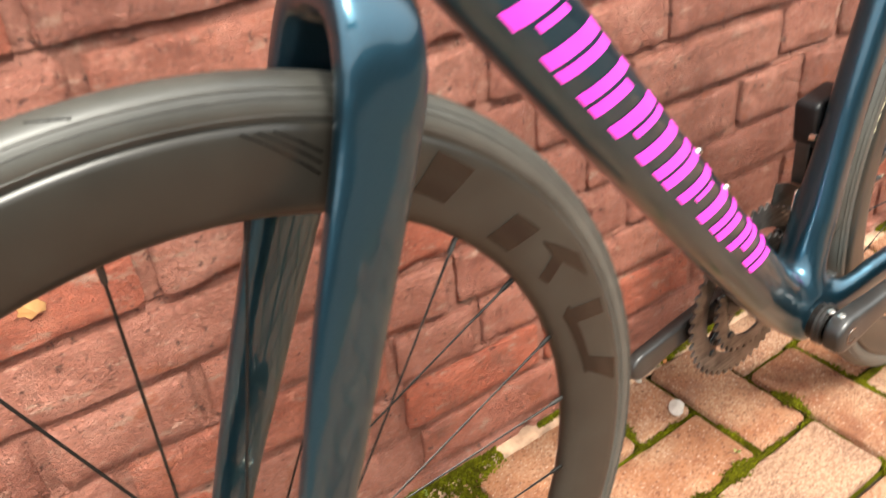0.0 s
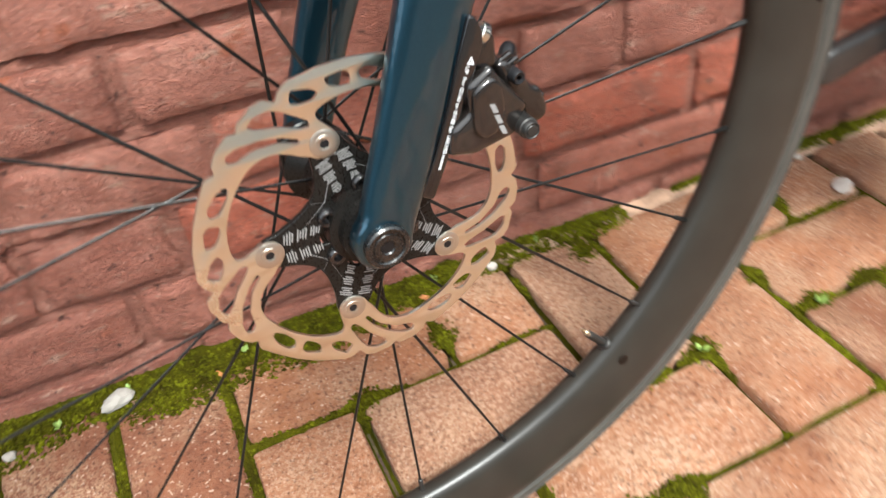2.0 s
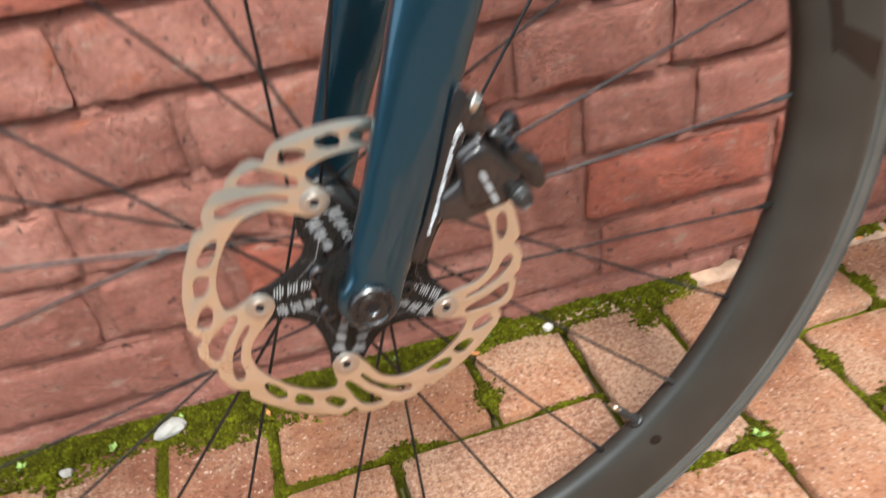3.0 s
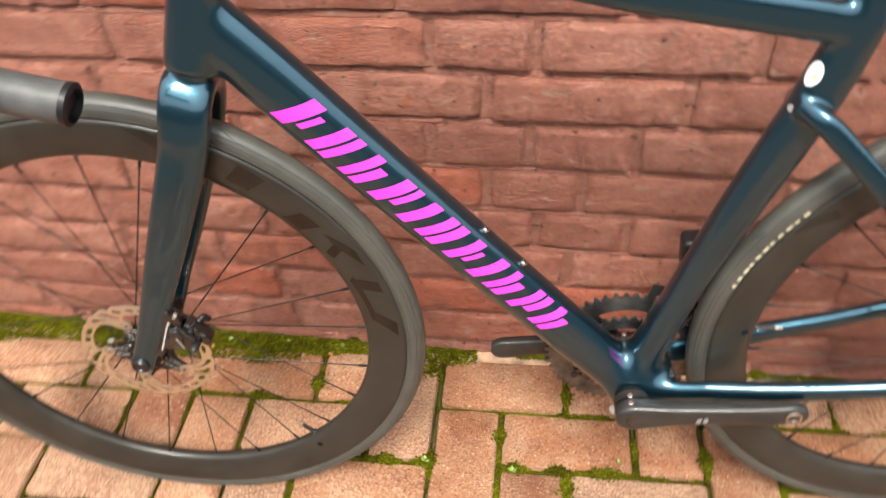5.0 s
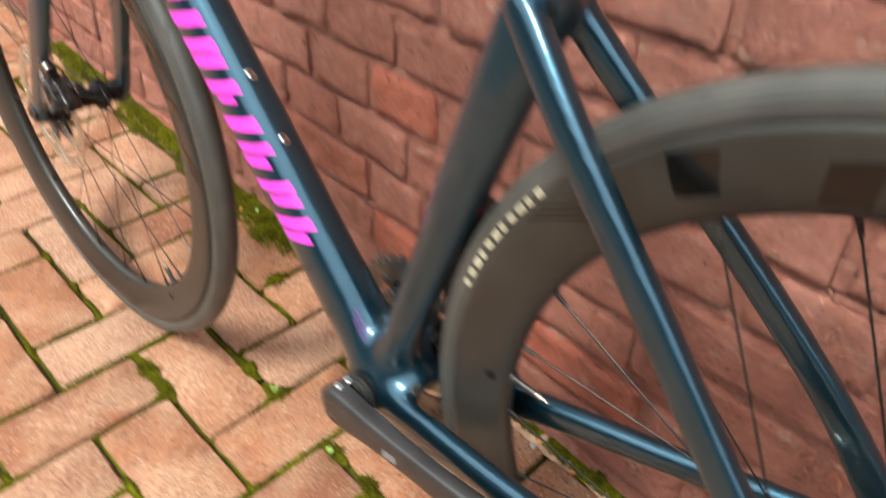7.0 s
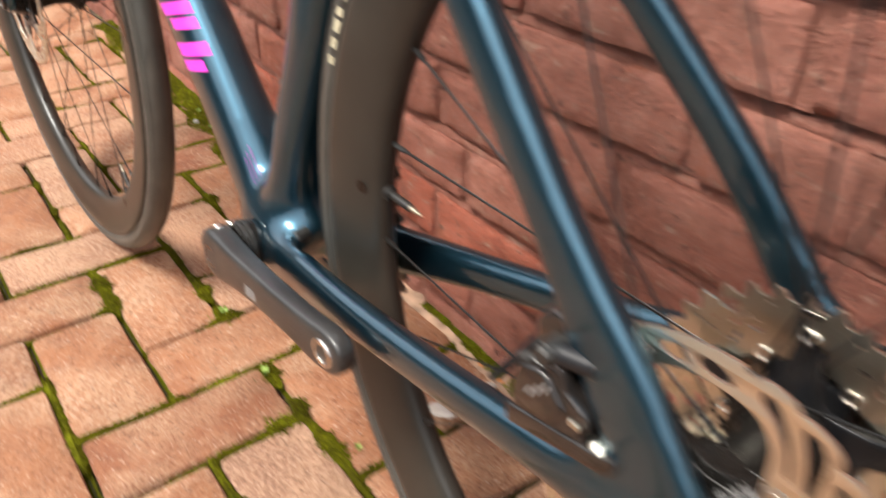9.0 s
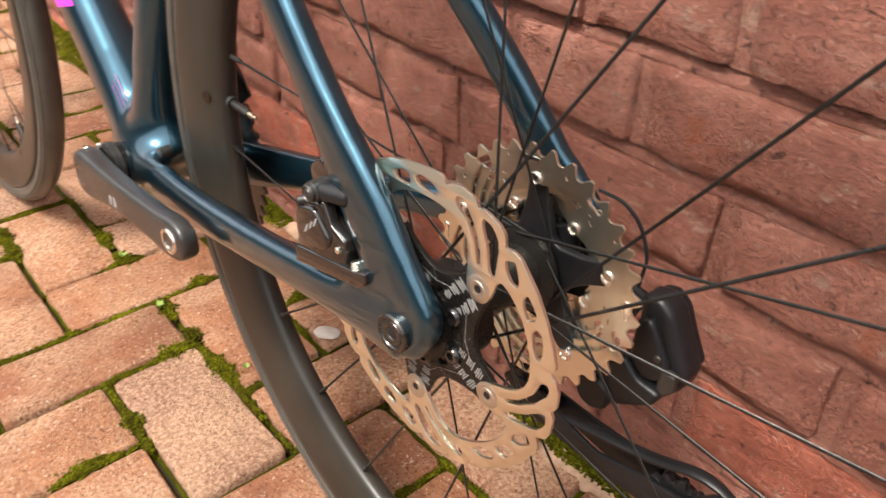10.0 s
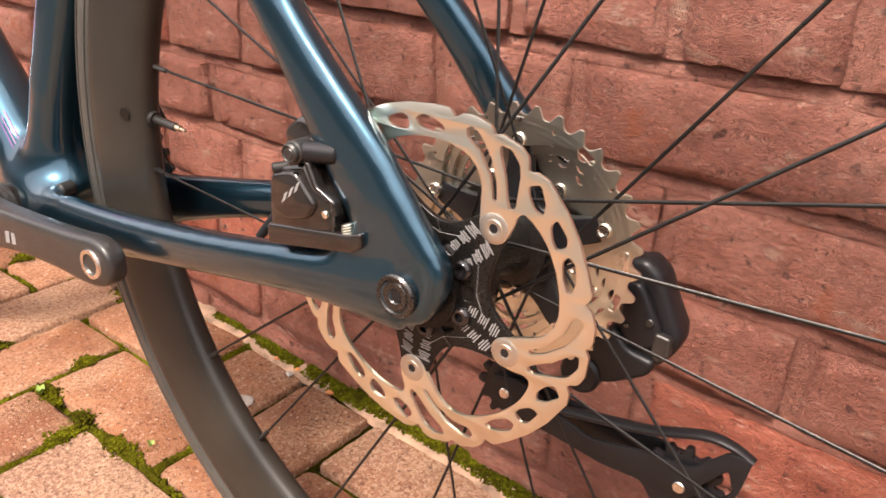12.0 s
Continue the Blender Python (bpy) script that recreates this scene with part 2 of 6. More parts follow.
ANODISED = worn("black_anodised", (0.010, 0.009, 0.008), 0.30, 0.2, spread=0.15)
BLACK = worn("black_paint_gloss", (0.009, 0.008, 0.008), 0.18, 0.1, 0.6, spread=0.15)
PLASTIC = worn("black_plastic", (0.009, 0.009, 0.010), 0.38, spread=0.12)
GREY = worn("dark_grey_metal", (0.055, 0.053, 0.050), 0.38, 0.7)
RING = worn("dark_chainring_steel", (0.15, 0.145, 0.138), 0.36, 0.9, spread=0.25)
SPOKE = worn("black_spoke", (0.024, 0.023, 0.022), 0.33, 0.7)
MAGENTA = worn("magenta_decal", (0.80, 0.05, 0.60), 0.42, spread=0.04, depth=0)
CREAM = worn("cream_print", (0.46, 0.42, 0.29), 0.7, spread=0.1, depth=0)
WHITE = worn("white_print", (0.80, 0.80, 0.80), 0.5, spread=0.03, depth=0)
GREYPRINT = worn("grey_print", (0.24, 0.235, 0.23), 0.45, spread=0.05, depth=0)
PURPLE = worn("dark_purple_print", (0.10, 0.02, 0.16), 0.4, spread=0.05, depth=0)
RED = worn("red_mark", (0.55, 0.02, 0.02), 0.4, spread=0.05, depth=0)
BRASS = worn("brass_valve", (0.66, 0.58, 0.44), 0.3, 1.0)
TAPE = worn("grey_bar_tape", (0.055, 0.055, 0.055), 0.5, spread=0.2, depth=0.0006)
STONE = worn("pale_pebble", (0.30, 0.275, 0.24), 0.8, spread=0.12, depth=0.0008)
LEAF = worn("small_leaf", (0.24, 0.34, 0.08), 0.6, spread=0.2)
DRY = worn("dry_leaf_crumb", (0.52, 0.20, 0.06), 0.8, spread=0.25)

# Brown of the added, unseen walls, chosen for what bike paint and metal reflect.
UNSEEN_WALL = worn("unseen_wall_brown", (0.12, 0.098, 0.080), 0.9, spread=0.08, grain=40.0, depth=0.003)
# Ground added out of view, dark so that the paint's flanks reflect little.
DARK_GROUND = worn("unseen_dark_ground", (0.062, 0.052, 0.043), 0.85, spread=0.15, grain=120.0, depth=0.003)
CALIPER = worn("caliper_gloss_black", (0.022, 0.018, 0.016), 0.16, 0.45, 0.7, spread=0.15)
CHIP = worn("white_chip", (0.50, 0.45, 0.39), 0.8, spread=0.12, depth=0.0008)
AXLE = worn("dark_steel_axle_head", (0.075, 0.074, 0.072), 0.26, 0.9, spread=0.1)
RIVET = worn("dull_steel_rivet", (0.56, 0.53, 0.46), 0.42, 1.0, spread=0.05)
for dull, level in ((ANODISED, 0.25), (PLASTIC, 0.3), (RIM, 0.36), (RUBBER, 0.5)):
    shader(dull).inputs["Specular IOR Level"].default_value = level
# ---- mesh helpers ----
def mesh_of(name, bm, mat, smooth=True):
    bmesh.ops.recalc_face_normals(bm, faces=bm.faces)
    me = bpy.data.meshes.new(name)
    bm.to_mesh(me)
    bm.free()
    if mat is not None:
        me.materials.append(mat)
    if smooth:
        me.shade_smooth()
    return me


def part(name, bm, mat, parent, label="", smooth=True, sharp=38):
    """One mesh object under a thing or under a part."""
    me = bm if isinstance(bm, bpy.types.Mesh) else mesh_of(name, bm, mat, smooth)
    if smooth and sharp:
        me.set_sharp_from_angle(angle=radians(sharp))
    ob = new(name, me)
    ob.parent = parent
    return tagged(ob, label)


def thing(name, label, category, m=None, group=""):
    ob = new(name)
    ob.empty_display_size = 0.1
    if m is not None:
        ob.matrix_world = m
    return tagged(ob, label, category, group)


def glide(keys, steps):
    """Rows of numbers, run through smoothly (Catmull-Rom)."""
    k = np.array(keys, float)
    k = np.vstack([2 * k[0] - k[1], k, 2 * k[-1] - k[-2]])
    out = []
    for i in range(1, len(k) - 2):
        for s in np.arange(steps) / steps:
            a, b, c, d = k[i - 1 : i + 3]
            out.append(0.5 * (2 * b + (c - a) * s + (2 * a - 5 * b + 4 * c - d) * s**2 + (3 * b - a - 3 * c + d) * s**3))
    return np.array(out + [k[-2]])


def ring_axes(points, fore=None):
    """For each point of a path: the axis across it (in the plane of the frame, or fore and aft) and sideways."""
    p = np.array(points, float)[:, :3]
    t = np.gradient(p, axis=0)
    t /= np.linalg.norm(t, axis=1)[:, None]
    if fore is None:
        side = np.array([0.0, 1, 0]) - t * t[:, 1:2]
        side /= np.linalg.norm(side, axis=1)[:, None]
        return np.cross(side, t), side
    across = np.array(fore, float) - t * (t @ np.array(fore, float))[:, None]
    across /= np.linalg.norm(across, axis=1)[:, None]
    return across, np.cross(t, across)


def tube(bm, keys, n=22, power=2.3, steps=6, fore=None):
    """A tube along rows of x, y, z, half depth, half width, with a rounded squarish section and closed ends."""
    rows = glide(keys, steps) if steps else np.array(keys, float)
    across, side = ring_axes(rows, fore)
    rings = []
    for r, u, v in zip(rows, across, side):
        ring = []
        for a in np.arange(n) / n * 2 * np.pi:
            c, s = np.cos(a), np.sin(a)
            c, s = np.sign(c) * abs(c) ** (2 / power), np.sign(s) * abs(s) ** (2 / power)
            ring.append(bm.verts.new(r[:3] + u * r[3] * c + v * r[4] * s))
        rings.append(ring)
    for a, b in zip(rings, rings[1:]):
        for i in range(n):
            bm.faces.new((a[i], a[(i + 1) % n], b[(i + 1) % n], b[i]))
    bm.faces.new(rings[0])
    bm.faces.new(rings[-1])
    return bm


def rod(bm, p, q, r, n=14, r2=None, edge=0.0):
    """A round bar from p to q, with chamfered ends."""
    p, q, r2 = Vector(p), Vector(q), r if r2 is None else r2
    t = (q - p).normalized()
    u = t.orthogonal().normalized()
    v = t.cross(u)
    rows = [(p, r - edge), (p + t * edge, r), (q - t * edge, r2), (q, r2 - edge)] if edge else [(p, r), (q, r2)]
    rings = [[bm.verts.new(c + (u * math.cos(a) + v * math.sin(a)) * k) for a in np.arange(n) / n * 2 * math.pi] for c, k in rows]
    for a, b in zip(rings, rings[1:]):
        for i in range(n):
            bm.faces.new((a[i], a[(i + 1) % n], b[(i + 1) % n], b[i]))
    bm.faces.new(rings[0])
    bm.faces.new(rings[-1])
    return bm


def turned(bm, profile, x, z, n=96, close=False):
    """A body turned round the axle line (along y) through x, z; the profile is rows of radius and y."""
    rings = [[bm.verts.new((x + r * math.cos(a), y, z + r * math.sin(a))) for a in np.arange(n) / n * 2 * math.pi] for r, y in profile]
    pairs = list(zip(rings, rings[1:])) + ([(rings[-1], rings[0])] if close else [])
    for a, b in pairs:
        for i in range(n):
            bm.faces.new((a[i], a[(i + 1) % n], b[(i + 1) % n], b[i]))
    return bm


def plate(loops, y, thick, bevel=0.0, round_steps=1):
    """A flat plate in the plane of the wheels, from outlines in x, z (the first round, the others holes), at y."""
    cu = bpy.data.curves.new("plate", "CURVE")
    cu.dimensions, cu.fill_mode = "2D", "BOTH"
    cu.extrude, cu.bevel_depth, cu.bevel_resolution = max(thick / 2 - bevel, 1e-5), bevel, round_steps
    cu.offset = -bevel
    for loop in loops:
        s = cu.splines.new("POLY")
        s.points.add(len(loop) - 1)
        for pt, (a, b) in zip(s.points, loop):
            pt.co = (a, b, 0, 1)
        s.use_cyclic_u = True
    ob = bpy.data.objects.new("plate", cu)
    me = bpy.data.meshes.new_from_object(ob)
    bpy.data.objects.remove(ob)
    bm = bmesh.new()
    bm.from_mesh(me)
    bpy.data.meshes.remove(me)
    for v in bm.verts:
        a, b, c = v.co
        v.co = (a, y + c, b)
    bmesh.ops.remove_doubles(bm, verts=bm.verts, dist=1e-6)
    return bm


def circle(x, z, r, n=20, start=0.0):
    return [(x + r * math.cos(a + start), z + r * math.sin(a + start)) for a in np.arange(n) / n * 2 * math.pi]


def rounded(points, r, n=4):
    """The outline with its corners rounded off."""
    out = []
    for i, p in enumerate(points):
        a, p, b = Vector(points[i - 1]), Vector(p), Vector(points[(i + 1) % len(points)])
        d = min(r, (a - p).length * 0.45, (b - p).length * 0.45)
        s, e = p + (a - p).normalized() * d, p + (b - p).normalized() * d
        for k in range(n + 1):
            u = k / n
            out.append(tuple(s * (1 - u) ** 2 + p * 2 * u * (1 - u) + e * u * u))
    return out


def merged(*bms):
    out = bmesh.new()
    for b in bms:
        me = bpy.data.meshes.new("join")
        b.to_mesh(me)
        b.free()
        out.from_mesh(me)
        bpy.data.meshes.remove(me)
    return out


def fused(ob, voxel, rounds):
    """Tubes run into one another with soft fillets."""
    r = ob.modifiers.new("fuse", "REMESH")
    r.mode, r.voxel_size, r.use_smooth_shade = "VOXEL", voxel, True
    s = ob.modifiers.new("soften", "SMOOTH")
    s.factor, s.iterations = 0.5, rounds


def settle(ob, spots):
    """Takes the fused mesh as it is and draws soft fillets round the joints of the tubes: rows of x, y, z, reach, rounds."""
    done = ob.evaluated_get(bpy.context.evaluated_depsgraph_get())
    me = bpy.data.meshes.new_from_object(done)
    n = len(me.vertices)
    co = np.empty(n * 3)
    me.vertices.foreach_get("co", co)
    co = co.reshape(n, 3)
    ends = np.empty(len(me.edges) * 2, int)
    me.edges.foreach_get("vertices", ends)
    a, b = ends.reshape(-1, 2).T
    count = np.bincount(a, minlength=n) + np.bincount(b, minlength=n)
    for x, y, z, reach, rounds in spots:
        d = np.linalg.norm(co - (x, y, z), axis=1)
        weight = np.clip(1.6 * (1 - d / reach), 0, 1)[:, None] * 0.6
        for _ in range(rounds):
            total = np.stack([np.bincount(a, co[b, k], n) + np.bincount(b, co[a, k], n) for k in range(3)], 1)
            co = co + weight * (total / np.maximum(count, 1)[:, None] - co)
    me.vertices.foreach_set("co", co.ravel())
    me.update()
    me.shade_smooth()
    ob.modifiers.clear()
    ob.data = me


def lettering(text, size):
    cu = bpy.data.curves.new("text", "FONT")
    cu.body, cu.size, cu.extrude = text, size, 0.00008
    cu.resolution_u = 3
    ob = bpy.data.objects.new("text", cu)
    me = bpy.data.meshes.new_from_object(ob)
    bpy.data.objects.remove(ob)
    bm = bmesh.new()
    bm.from_mesh(me)
    bpy.data.meshes.remove(me)
    return bm


# ---- the large structure ----
WALL_Y = 0.33
bm = bmesh.new()
for x0, x1, y0, y1, z0, z1 in ((-7.3, 8.3, WALL_Y + 0.012, WALL_Y + 0.30, -0.3, 3.2),):
    v = [bm.verts.new((x, y, z)) for x in (x0, x1) for y in (y0, y1) for z in (z0, z1)]
    for f in ((0, 1, 3, 2), (4, 6, 7, 5), (0, 4, 5, 1), (2, 3, 7, 6), (0, 2, 6, 4), (1, 5, 7, 3)):
        bm.faces.new([v[i] for i in f])
wall = new("wall_north", mesh_of("wall_north", bm, MORTAR, False))
tagged(wall, "old brick wall painted dull red over bricks and joints", "wall", kind="structure")

# Soil bed; the surface beyond it is unseen, added to darken reflections.
bm = bmesh.new()
cuts = [-250.0, -2.6, 3.4, 250.0]
rows = [-250.0, -1.15, WALL_Y + 0.15, 250.0]
grid = [[bm.verts.new((x, y, -0.016 if 0 < i < 3 and 0 < j < 3 else -0.0165)) for j, y in enumerate(rows)] for i, x in enumerate(cuts)]
for i in range(3):
    for j in range(3):
        f = bm.faces.new((grid[i][j], grid[i + 1][j], grid[i + 1][j + 1], grid[i][j + 1]))
        f.material_index = 0 if (i, j) == (1, 1) else 1
me = mesh_of("ground", bm, SOIL, False)
me.materials.append(DARK_GROUND)
ground = new("ground", me)
tagged(ground, "soil bed under the paving, unseen dark ground added beyond it", "ground", kind="structure")


# Plain unseen walls, added to close the yard's other sides and darken reflections.
for name, x0, x1, y0, y1, high in (("unseen_wall_south", -7.0, 8.0, -5.3, -5.0, 1.7), ("unseen_wall_west", -7.3, -7.0, -5.3, 0.63, 1.7), ("unseen_wall_east", 8.0, 8.3, -5.3, 0.63, 1.7)):
    bm = bmesh.new()
    v = [bm.verts.new((x, y, z)) for x in (x0, x1) for y in (y0, y1) for z in (-0.1, high)]
    for f in ((0, 1, 3, 2), (4, 6, 7, 5), (0, 4, 5, 1), (2, 3, 7, 6), (0, 2, 6, 4), (1, 5, 7, 3)):
        bm.faces.new([v[i] for i in f])
    tagged(new(name, mesh_of(name, bm, UNSEEN_WALL, False)), "plain brown wall, unseen, added to close the yard and darken reflections", "wall", kind="structure")

# ---- the bicycle, leaning along the wall: x runs from its front axle to its rear axle, y to its right side ----
BASE = 0.996
FRONT, REAR, BB = (0.0, 0.340), (BASE, 0.342), (0.592, 0.268)
bike = thing("road_bicycle", "dark teal carbon road bicycle with deep black rims by a wall", "bicycle", pose(-0.007, 0.0367, 0.0, -2.0, 0, 4.9))

HEAD = [(0.1455, 0, 0.7035, 0.0290, 0.0245), (0.158, 0, 0.75, 0.0265, 0.0235), (0.176, 0, 0.81, 0.0245, 0.0215), (0.192, 0, 0.862, 0.0235, 0.021)]
DOWN = [(0.165, 0, 0.752, 0.0305, 0.0195), (0.197, 0, 0.715, 0.0315, 0.0205), (0.2965, 0, 0.598, 0.0318, 0.022), (0.4195, 0, 0.457, 0.0308, 0.0235), (0.5225, 0, 0.3405, 0.0298, 0.0245), (0.582, 0, 0.2765, 0.0300, 0.0315)]
TOP = [(0.18, 0, 0.8385, 0.022, 0.018), (0.3, 0, 0.8195, 0.0196, 0.018), (0.46, 0, 0.790, 0.0188, 0.017), (0.53, 0, 0.7735, 0.019, 0.0165), (0.625, 0, 0.7545, 0.0186, 0.016), (0.70, 0, 0.741, 0.0190, 0.0155), (0.752, 0, 0.729, 0.0225, 0.015)]
SEAT = [(0.747, 0, 0.768, 0.0220, 0.0142), (0.7305, 0, 0.70, 0.0228, 0.015), (0.716, 0, 0.65, 0.0230, 0.0158), (0.7005, 0, 0.605, 0.0228, 0.0158), (0.668, 0, 0.51, 0.0205, 0.0158), (0.643, 0, 0.43, 0.0180, 0.017), (0.6215, 0, 0.36, 0.0186, 0.0215), (0.609, 0, 0.315, 0.0225, 0.0265), (0.598, 0, 0.280, 0.030, 0.0315)]

bm = bmesh.new()
tube(bm, HEAD, 26, 2.1)
tube(bm, DOWN, 36, 2.4, 8)
tube(bm, TOP, 40, 3.6, 8)
tube(bm, SEAT, 32, 2.6, 8)
rod(bm, (BB[0], -0.0360, BB[1]), (BB[0], 0.0360, BB[1]), 0.0285, 30)
LEFT_STAY = [(0.706, -0.0080, 0.6600, 0.0105, 0.0100), (0.718, -0.0245, 0.6555, 0.0105, 0.0092), (0.733, -0.0320, 0.6443, 0.0115, 0.0088), (0.7805, -0.0462, 0.598, 0.0110, 0.0080), (0.842, -0.0528, 0.5310, 0.0112, 0.0077), (0.889, -0.0560, 0.4760, 0.0114, 0.0075), (0.926, -0.0592, 0.4345, 0.0122, 0.0074), (0.968, -0.0630, 0.388, 0.0185, 0.0074), (0.996, -0.0652, 0.354, 0.0190, 0.0066)]
RIGHT_STAY = [(0.705, 0.0070, 0.6595, 0.0105, 0.0100), (0.715, 0.0205, 0.6545, 0.0105, 0.0092), (0.728, 0.0200, 0.6405, 0.0112, 0.0088), (0.775, 0.0270, 0.5950, 0.0105, 0.0080), (0.842, 0.0395, 0.5310, 0.0105, 0.0076), (0.894, 0.0490, 0.4785, 0.0108, 0.0075), (0.932, 0.0560, 0.4370, 0.0114, 0.0074), (0.967, 0.0625, 0.3920, 0.0132, 0.0074), (0.997, 0.0655, 0.352, 0.0168, 0.0074)]
dropouts = []
for s in (-1, 1):
    tube(bm, LEFT_STAY if s < 0 else RIGHT_STAY, 28, 3.2)
    tube(bm, [(0.722, 0, 0.6535, 0.0100, 0.0105), (0.722, s * 0.014, 0.6535, 0.0105, 0.0105), (0.723, s * 0.028, 0.6500, 0.0110, 0.0090)], 16, 4.0, 4, (1, 0, -0.5))
    tube(bm, [(0.588, s * 0.022, 0.262, 0.028, 0.013), (0.655, s * 0.0340, 0.2745, 0.0225, 0.0105), (0.75, s * 0.0465, 0.2955, 0.0152, 0.0098), (0.85, s * 0.0560, 0.3155, 0.0125, 0.0095), (0.93, s * 0.0635, 0.3325, 0.0132, 0.0088), (0.992, s * 0.0662, 0.342, 0.019, 0.0078)], 20, 2.4)
    dropouts.append(plate([rounded([(0.942, 0.3255), (0.9586, 0.3272), (0.9756, 0.3262), (0.9918, 0.3262), (1.0065, 0.3310), (1.0150, 0.3480), (1.0145, 0.3605), (1.004, 0.3740), (0.984, 0.3930), (0.972, 0.3760), (0.955, 0.3560), (0.942, 0.3440)], 0.006)], s * 0.0647, 0.0130, 0.0035, 2))
tube(bm, [(0.612, 0, 0.292, 0.02, 0.022), (0.632, 0, 0.288, 0.017, 0.024), (0.643, 0, 0.284, 0.012, 0.022)], 18, 2.3)
chassis = part("bicycle_frame", merged(bm, *dropouts), PAINT, bike, "dark teal pearl carbon frame with a pale sheen", sharp=0)
fused(chassis, 0.0021, 5)
settle(chassis, ((BB[0] + 0.006, 0.0, BB[1] + 0.012, 0.090, 150), (0.722, 0.0, 0.652, 0.040, 8), (0.165, 0.0, 0.752, 0.075, 50), (0.742, 0.0, 0.735, 0.045, 36), (0.955, -0.064, 0.350, 0.040, 10), (0.955, 0.064, 0.350, 0.040, 10), (0.986, -0.065, 0.376, 0.034, 10), (0.986, 0.065, 0.376, 0.034, 10)))

FORE = (0.93, 0, -0.37)
LEFT_LEG = [(-0.0032, -0.0520, 0.331, 0.0106, 0.0061), (0.0035, -0.0508, 0.346, 0.0140, 0.0063), (0.0240, -0.0476, 0.391, 0.0157, 0.0065), (0.0545, -0.0426, 0.463, 0.0190, 0.0072), (0.0888, -0.0360, 0.545, 0.0224, 0.0080), (0.1190, -0.0312, 0.617, 0.0240, 0.0091), (0.1298, -0.0298, 0.648, 0.0249, 0.0102), (0.1345, -0.0268, 0.6675, 0.0251, 0.0108), (0.1375, -0.0212, 0.6810, 0.0251, 0.0114), (0.1392, -0.0105, 0.6895, 0.0252, 0.0123)]
RIGHT_LEG = [(0.0000, 0.0565, 0.331, 0.0108, 0.0060), (0.0055, 0.0590, 0.346, 0.0141, 0.0060), (0.0234, 0.0588, 0.391, 0.0152, 0.0060), (0.0540, 0.0552, 0.463, 0.0189, 0.0068), (0.0880, 0.0485, 0.545, 0.0220, 0.0080), (0.1173, 0.0405, 0.617, 0.0237, 0.0093), (0.1290, 0.0352, 0.652, 0.0246, 0.0104), (0.1368, 0.0260, 0.6800, 0.0250, 0.0115), (0.1390, 0.0105, 0.6905, 0.0252, 0.0123)]
bm = bmesh.new()
tube(bm, LEFT_LEG + RIGHT_LEG[::-1], 26, 3.0, 5, FORE)
for s in (-1, 1):
    rod(bm, (0, s * 0.0463, 0.340), (0, s * (0.0568 if s < 0 else 0.0605), 0.340), 0.0146 if s < 0 else 0.0110, 26)
rod(bm, (0.1385, 0, 0.680), (0.152, 0, 0.74), 0.021, 24)
fork = part("bicycle_fork", bm, PAINT, bike, "glossy teal carbon fork with flat blades", sharp=0)
fused(fork, 0.0018, 7)


def on_side(keys, along, out, lift=0.0006):
    """A place on the left side of a tube: metres along it, metres across it, and a little above its surface."""
    rows = glide(keys, 8)
    u, v = ring_axes(rows)
    way = np.r_[0, np.cumsum(np.linalg.norm(np.diff(rows[:, :3], axis=0), axis=1))]
    r = [np.interp(along, way, rows[:, k]) for k in range(5)]
    n = np.array([np.interp(along, way, u[:, k]) for k in range(3)])
    c = min(1.0, abs(out) / r[3])
    y = -(r[4] * (1 - c**2.4) ** (1 / 2.4) + lift)
    return Vector((r[0] + n[0] * out, y, r[2] + n[2] * out))


def flank_mark(keys, quad, nu=3, nv=7, lift=0.0006):
    """A thin film on a tube's left side; quad: along and across of its four corners."""
    bm = bmesh.new()
    q = [Vector(c) for c in quad]
    grid = []
    for i in range(nu + 1):
        row = []
        for j in range(nv + 1):
            a, b = i / nu, j / nv
            c = q[0].lerp(q[1], a).lerp(q[3].lerp(q[2], a), b)
            row.append(bm.verts.new(on_side(keys, c[0], c[1], lift)))
        grid.append(row)
    for i in range(nu):
        for j in range(nv):
            bm.faces.new((grid[i][j], grid[i + 1][j], grid[i + 1][j + 1], grid[i][j + 1]))
    return bm


# Eleven slanted magenta blocks along the down tube, each a bold bar with a short stub.
sign_up = 1 if on_side(DOWN, 0.3, 0.01)[2] > on_side(DOWN, 0.3, 0.0)[2] else -1
LEAN_BY = 0.019
WIDTHS = ((0.016, 0.007), (0.013, 0.010), (0.011, 0.011), (0.014, 0.008), (0.0135, 0.0), (0.012, 0.012), (0.012, 0.006), (0.0135, 0.0), (0.010, 0.011), (0.011, 0.010), (0.012, 0.010))
PITCH_OF = (0.0425, 0.0425, 0.0405, 0.0400, 0.0270, 0.0420, 0.0370, 0.0260, 0.0390, 0.0375, 0.0)
s0 = 0.098
for k, ((wide, thin), step) in enumerate(zip(WIDTHS, PITCH_OF)):
    low, high = -0.019 + 0.0010 * k, 0.0235 + 0.0003 * k

    def bar(a, b, lo=0.0, hi=1.0):
        e0, e1 = LEAN_BY * lo, LEAN_BY * hi
        n0, n1 = low + (high - low) * lo, low + (high - low) * hi
        return flank_mark(DOWN, [(s0 + a + e0, sign_up * n0), (s0 + b + e0, sign_up * n0), (s0 + b + e1, sign_up * n1), (s0 + a + e1, sign_up * n1)])

    pieces = [bar(0, wide)]
    if thin:
        pieces.append(bar(wide + 0.0035, wide + 0.0035 + thin, 0.0 if k % 3 else 0.25, 1.0 if k % 2 else 0.8))
    part("decal_block", merged(*pieces), MAGENTA, chassis, "flat magenta decal block", sharp=0)
    s0 += step * 0.98
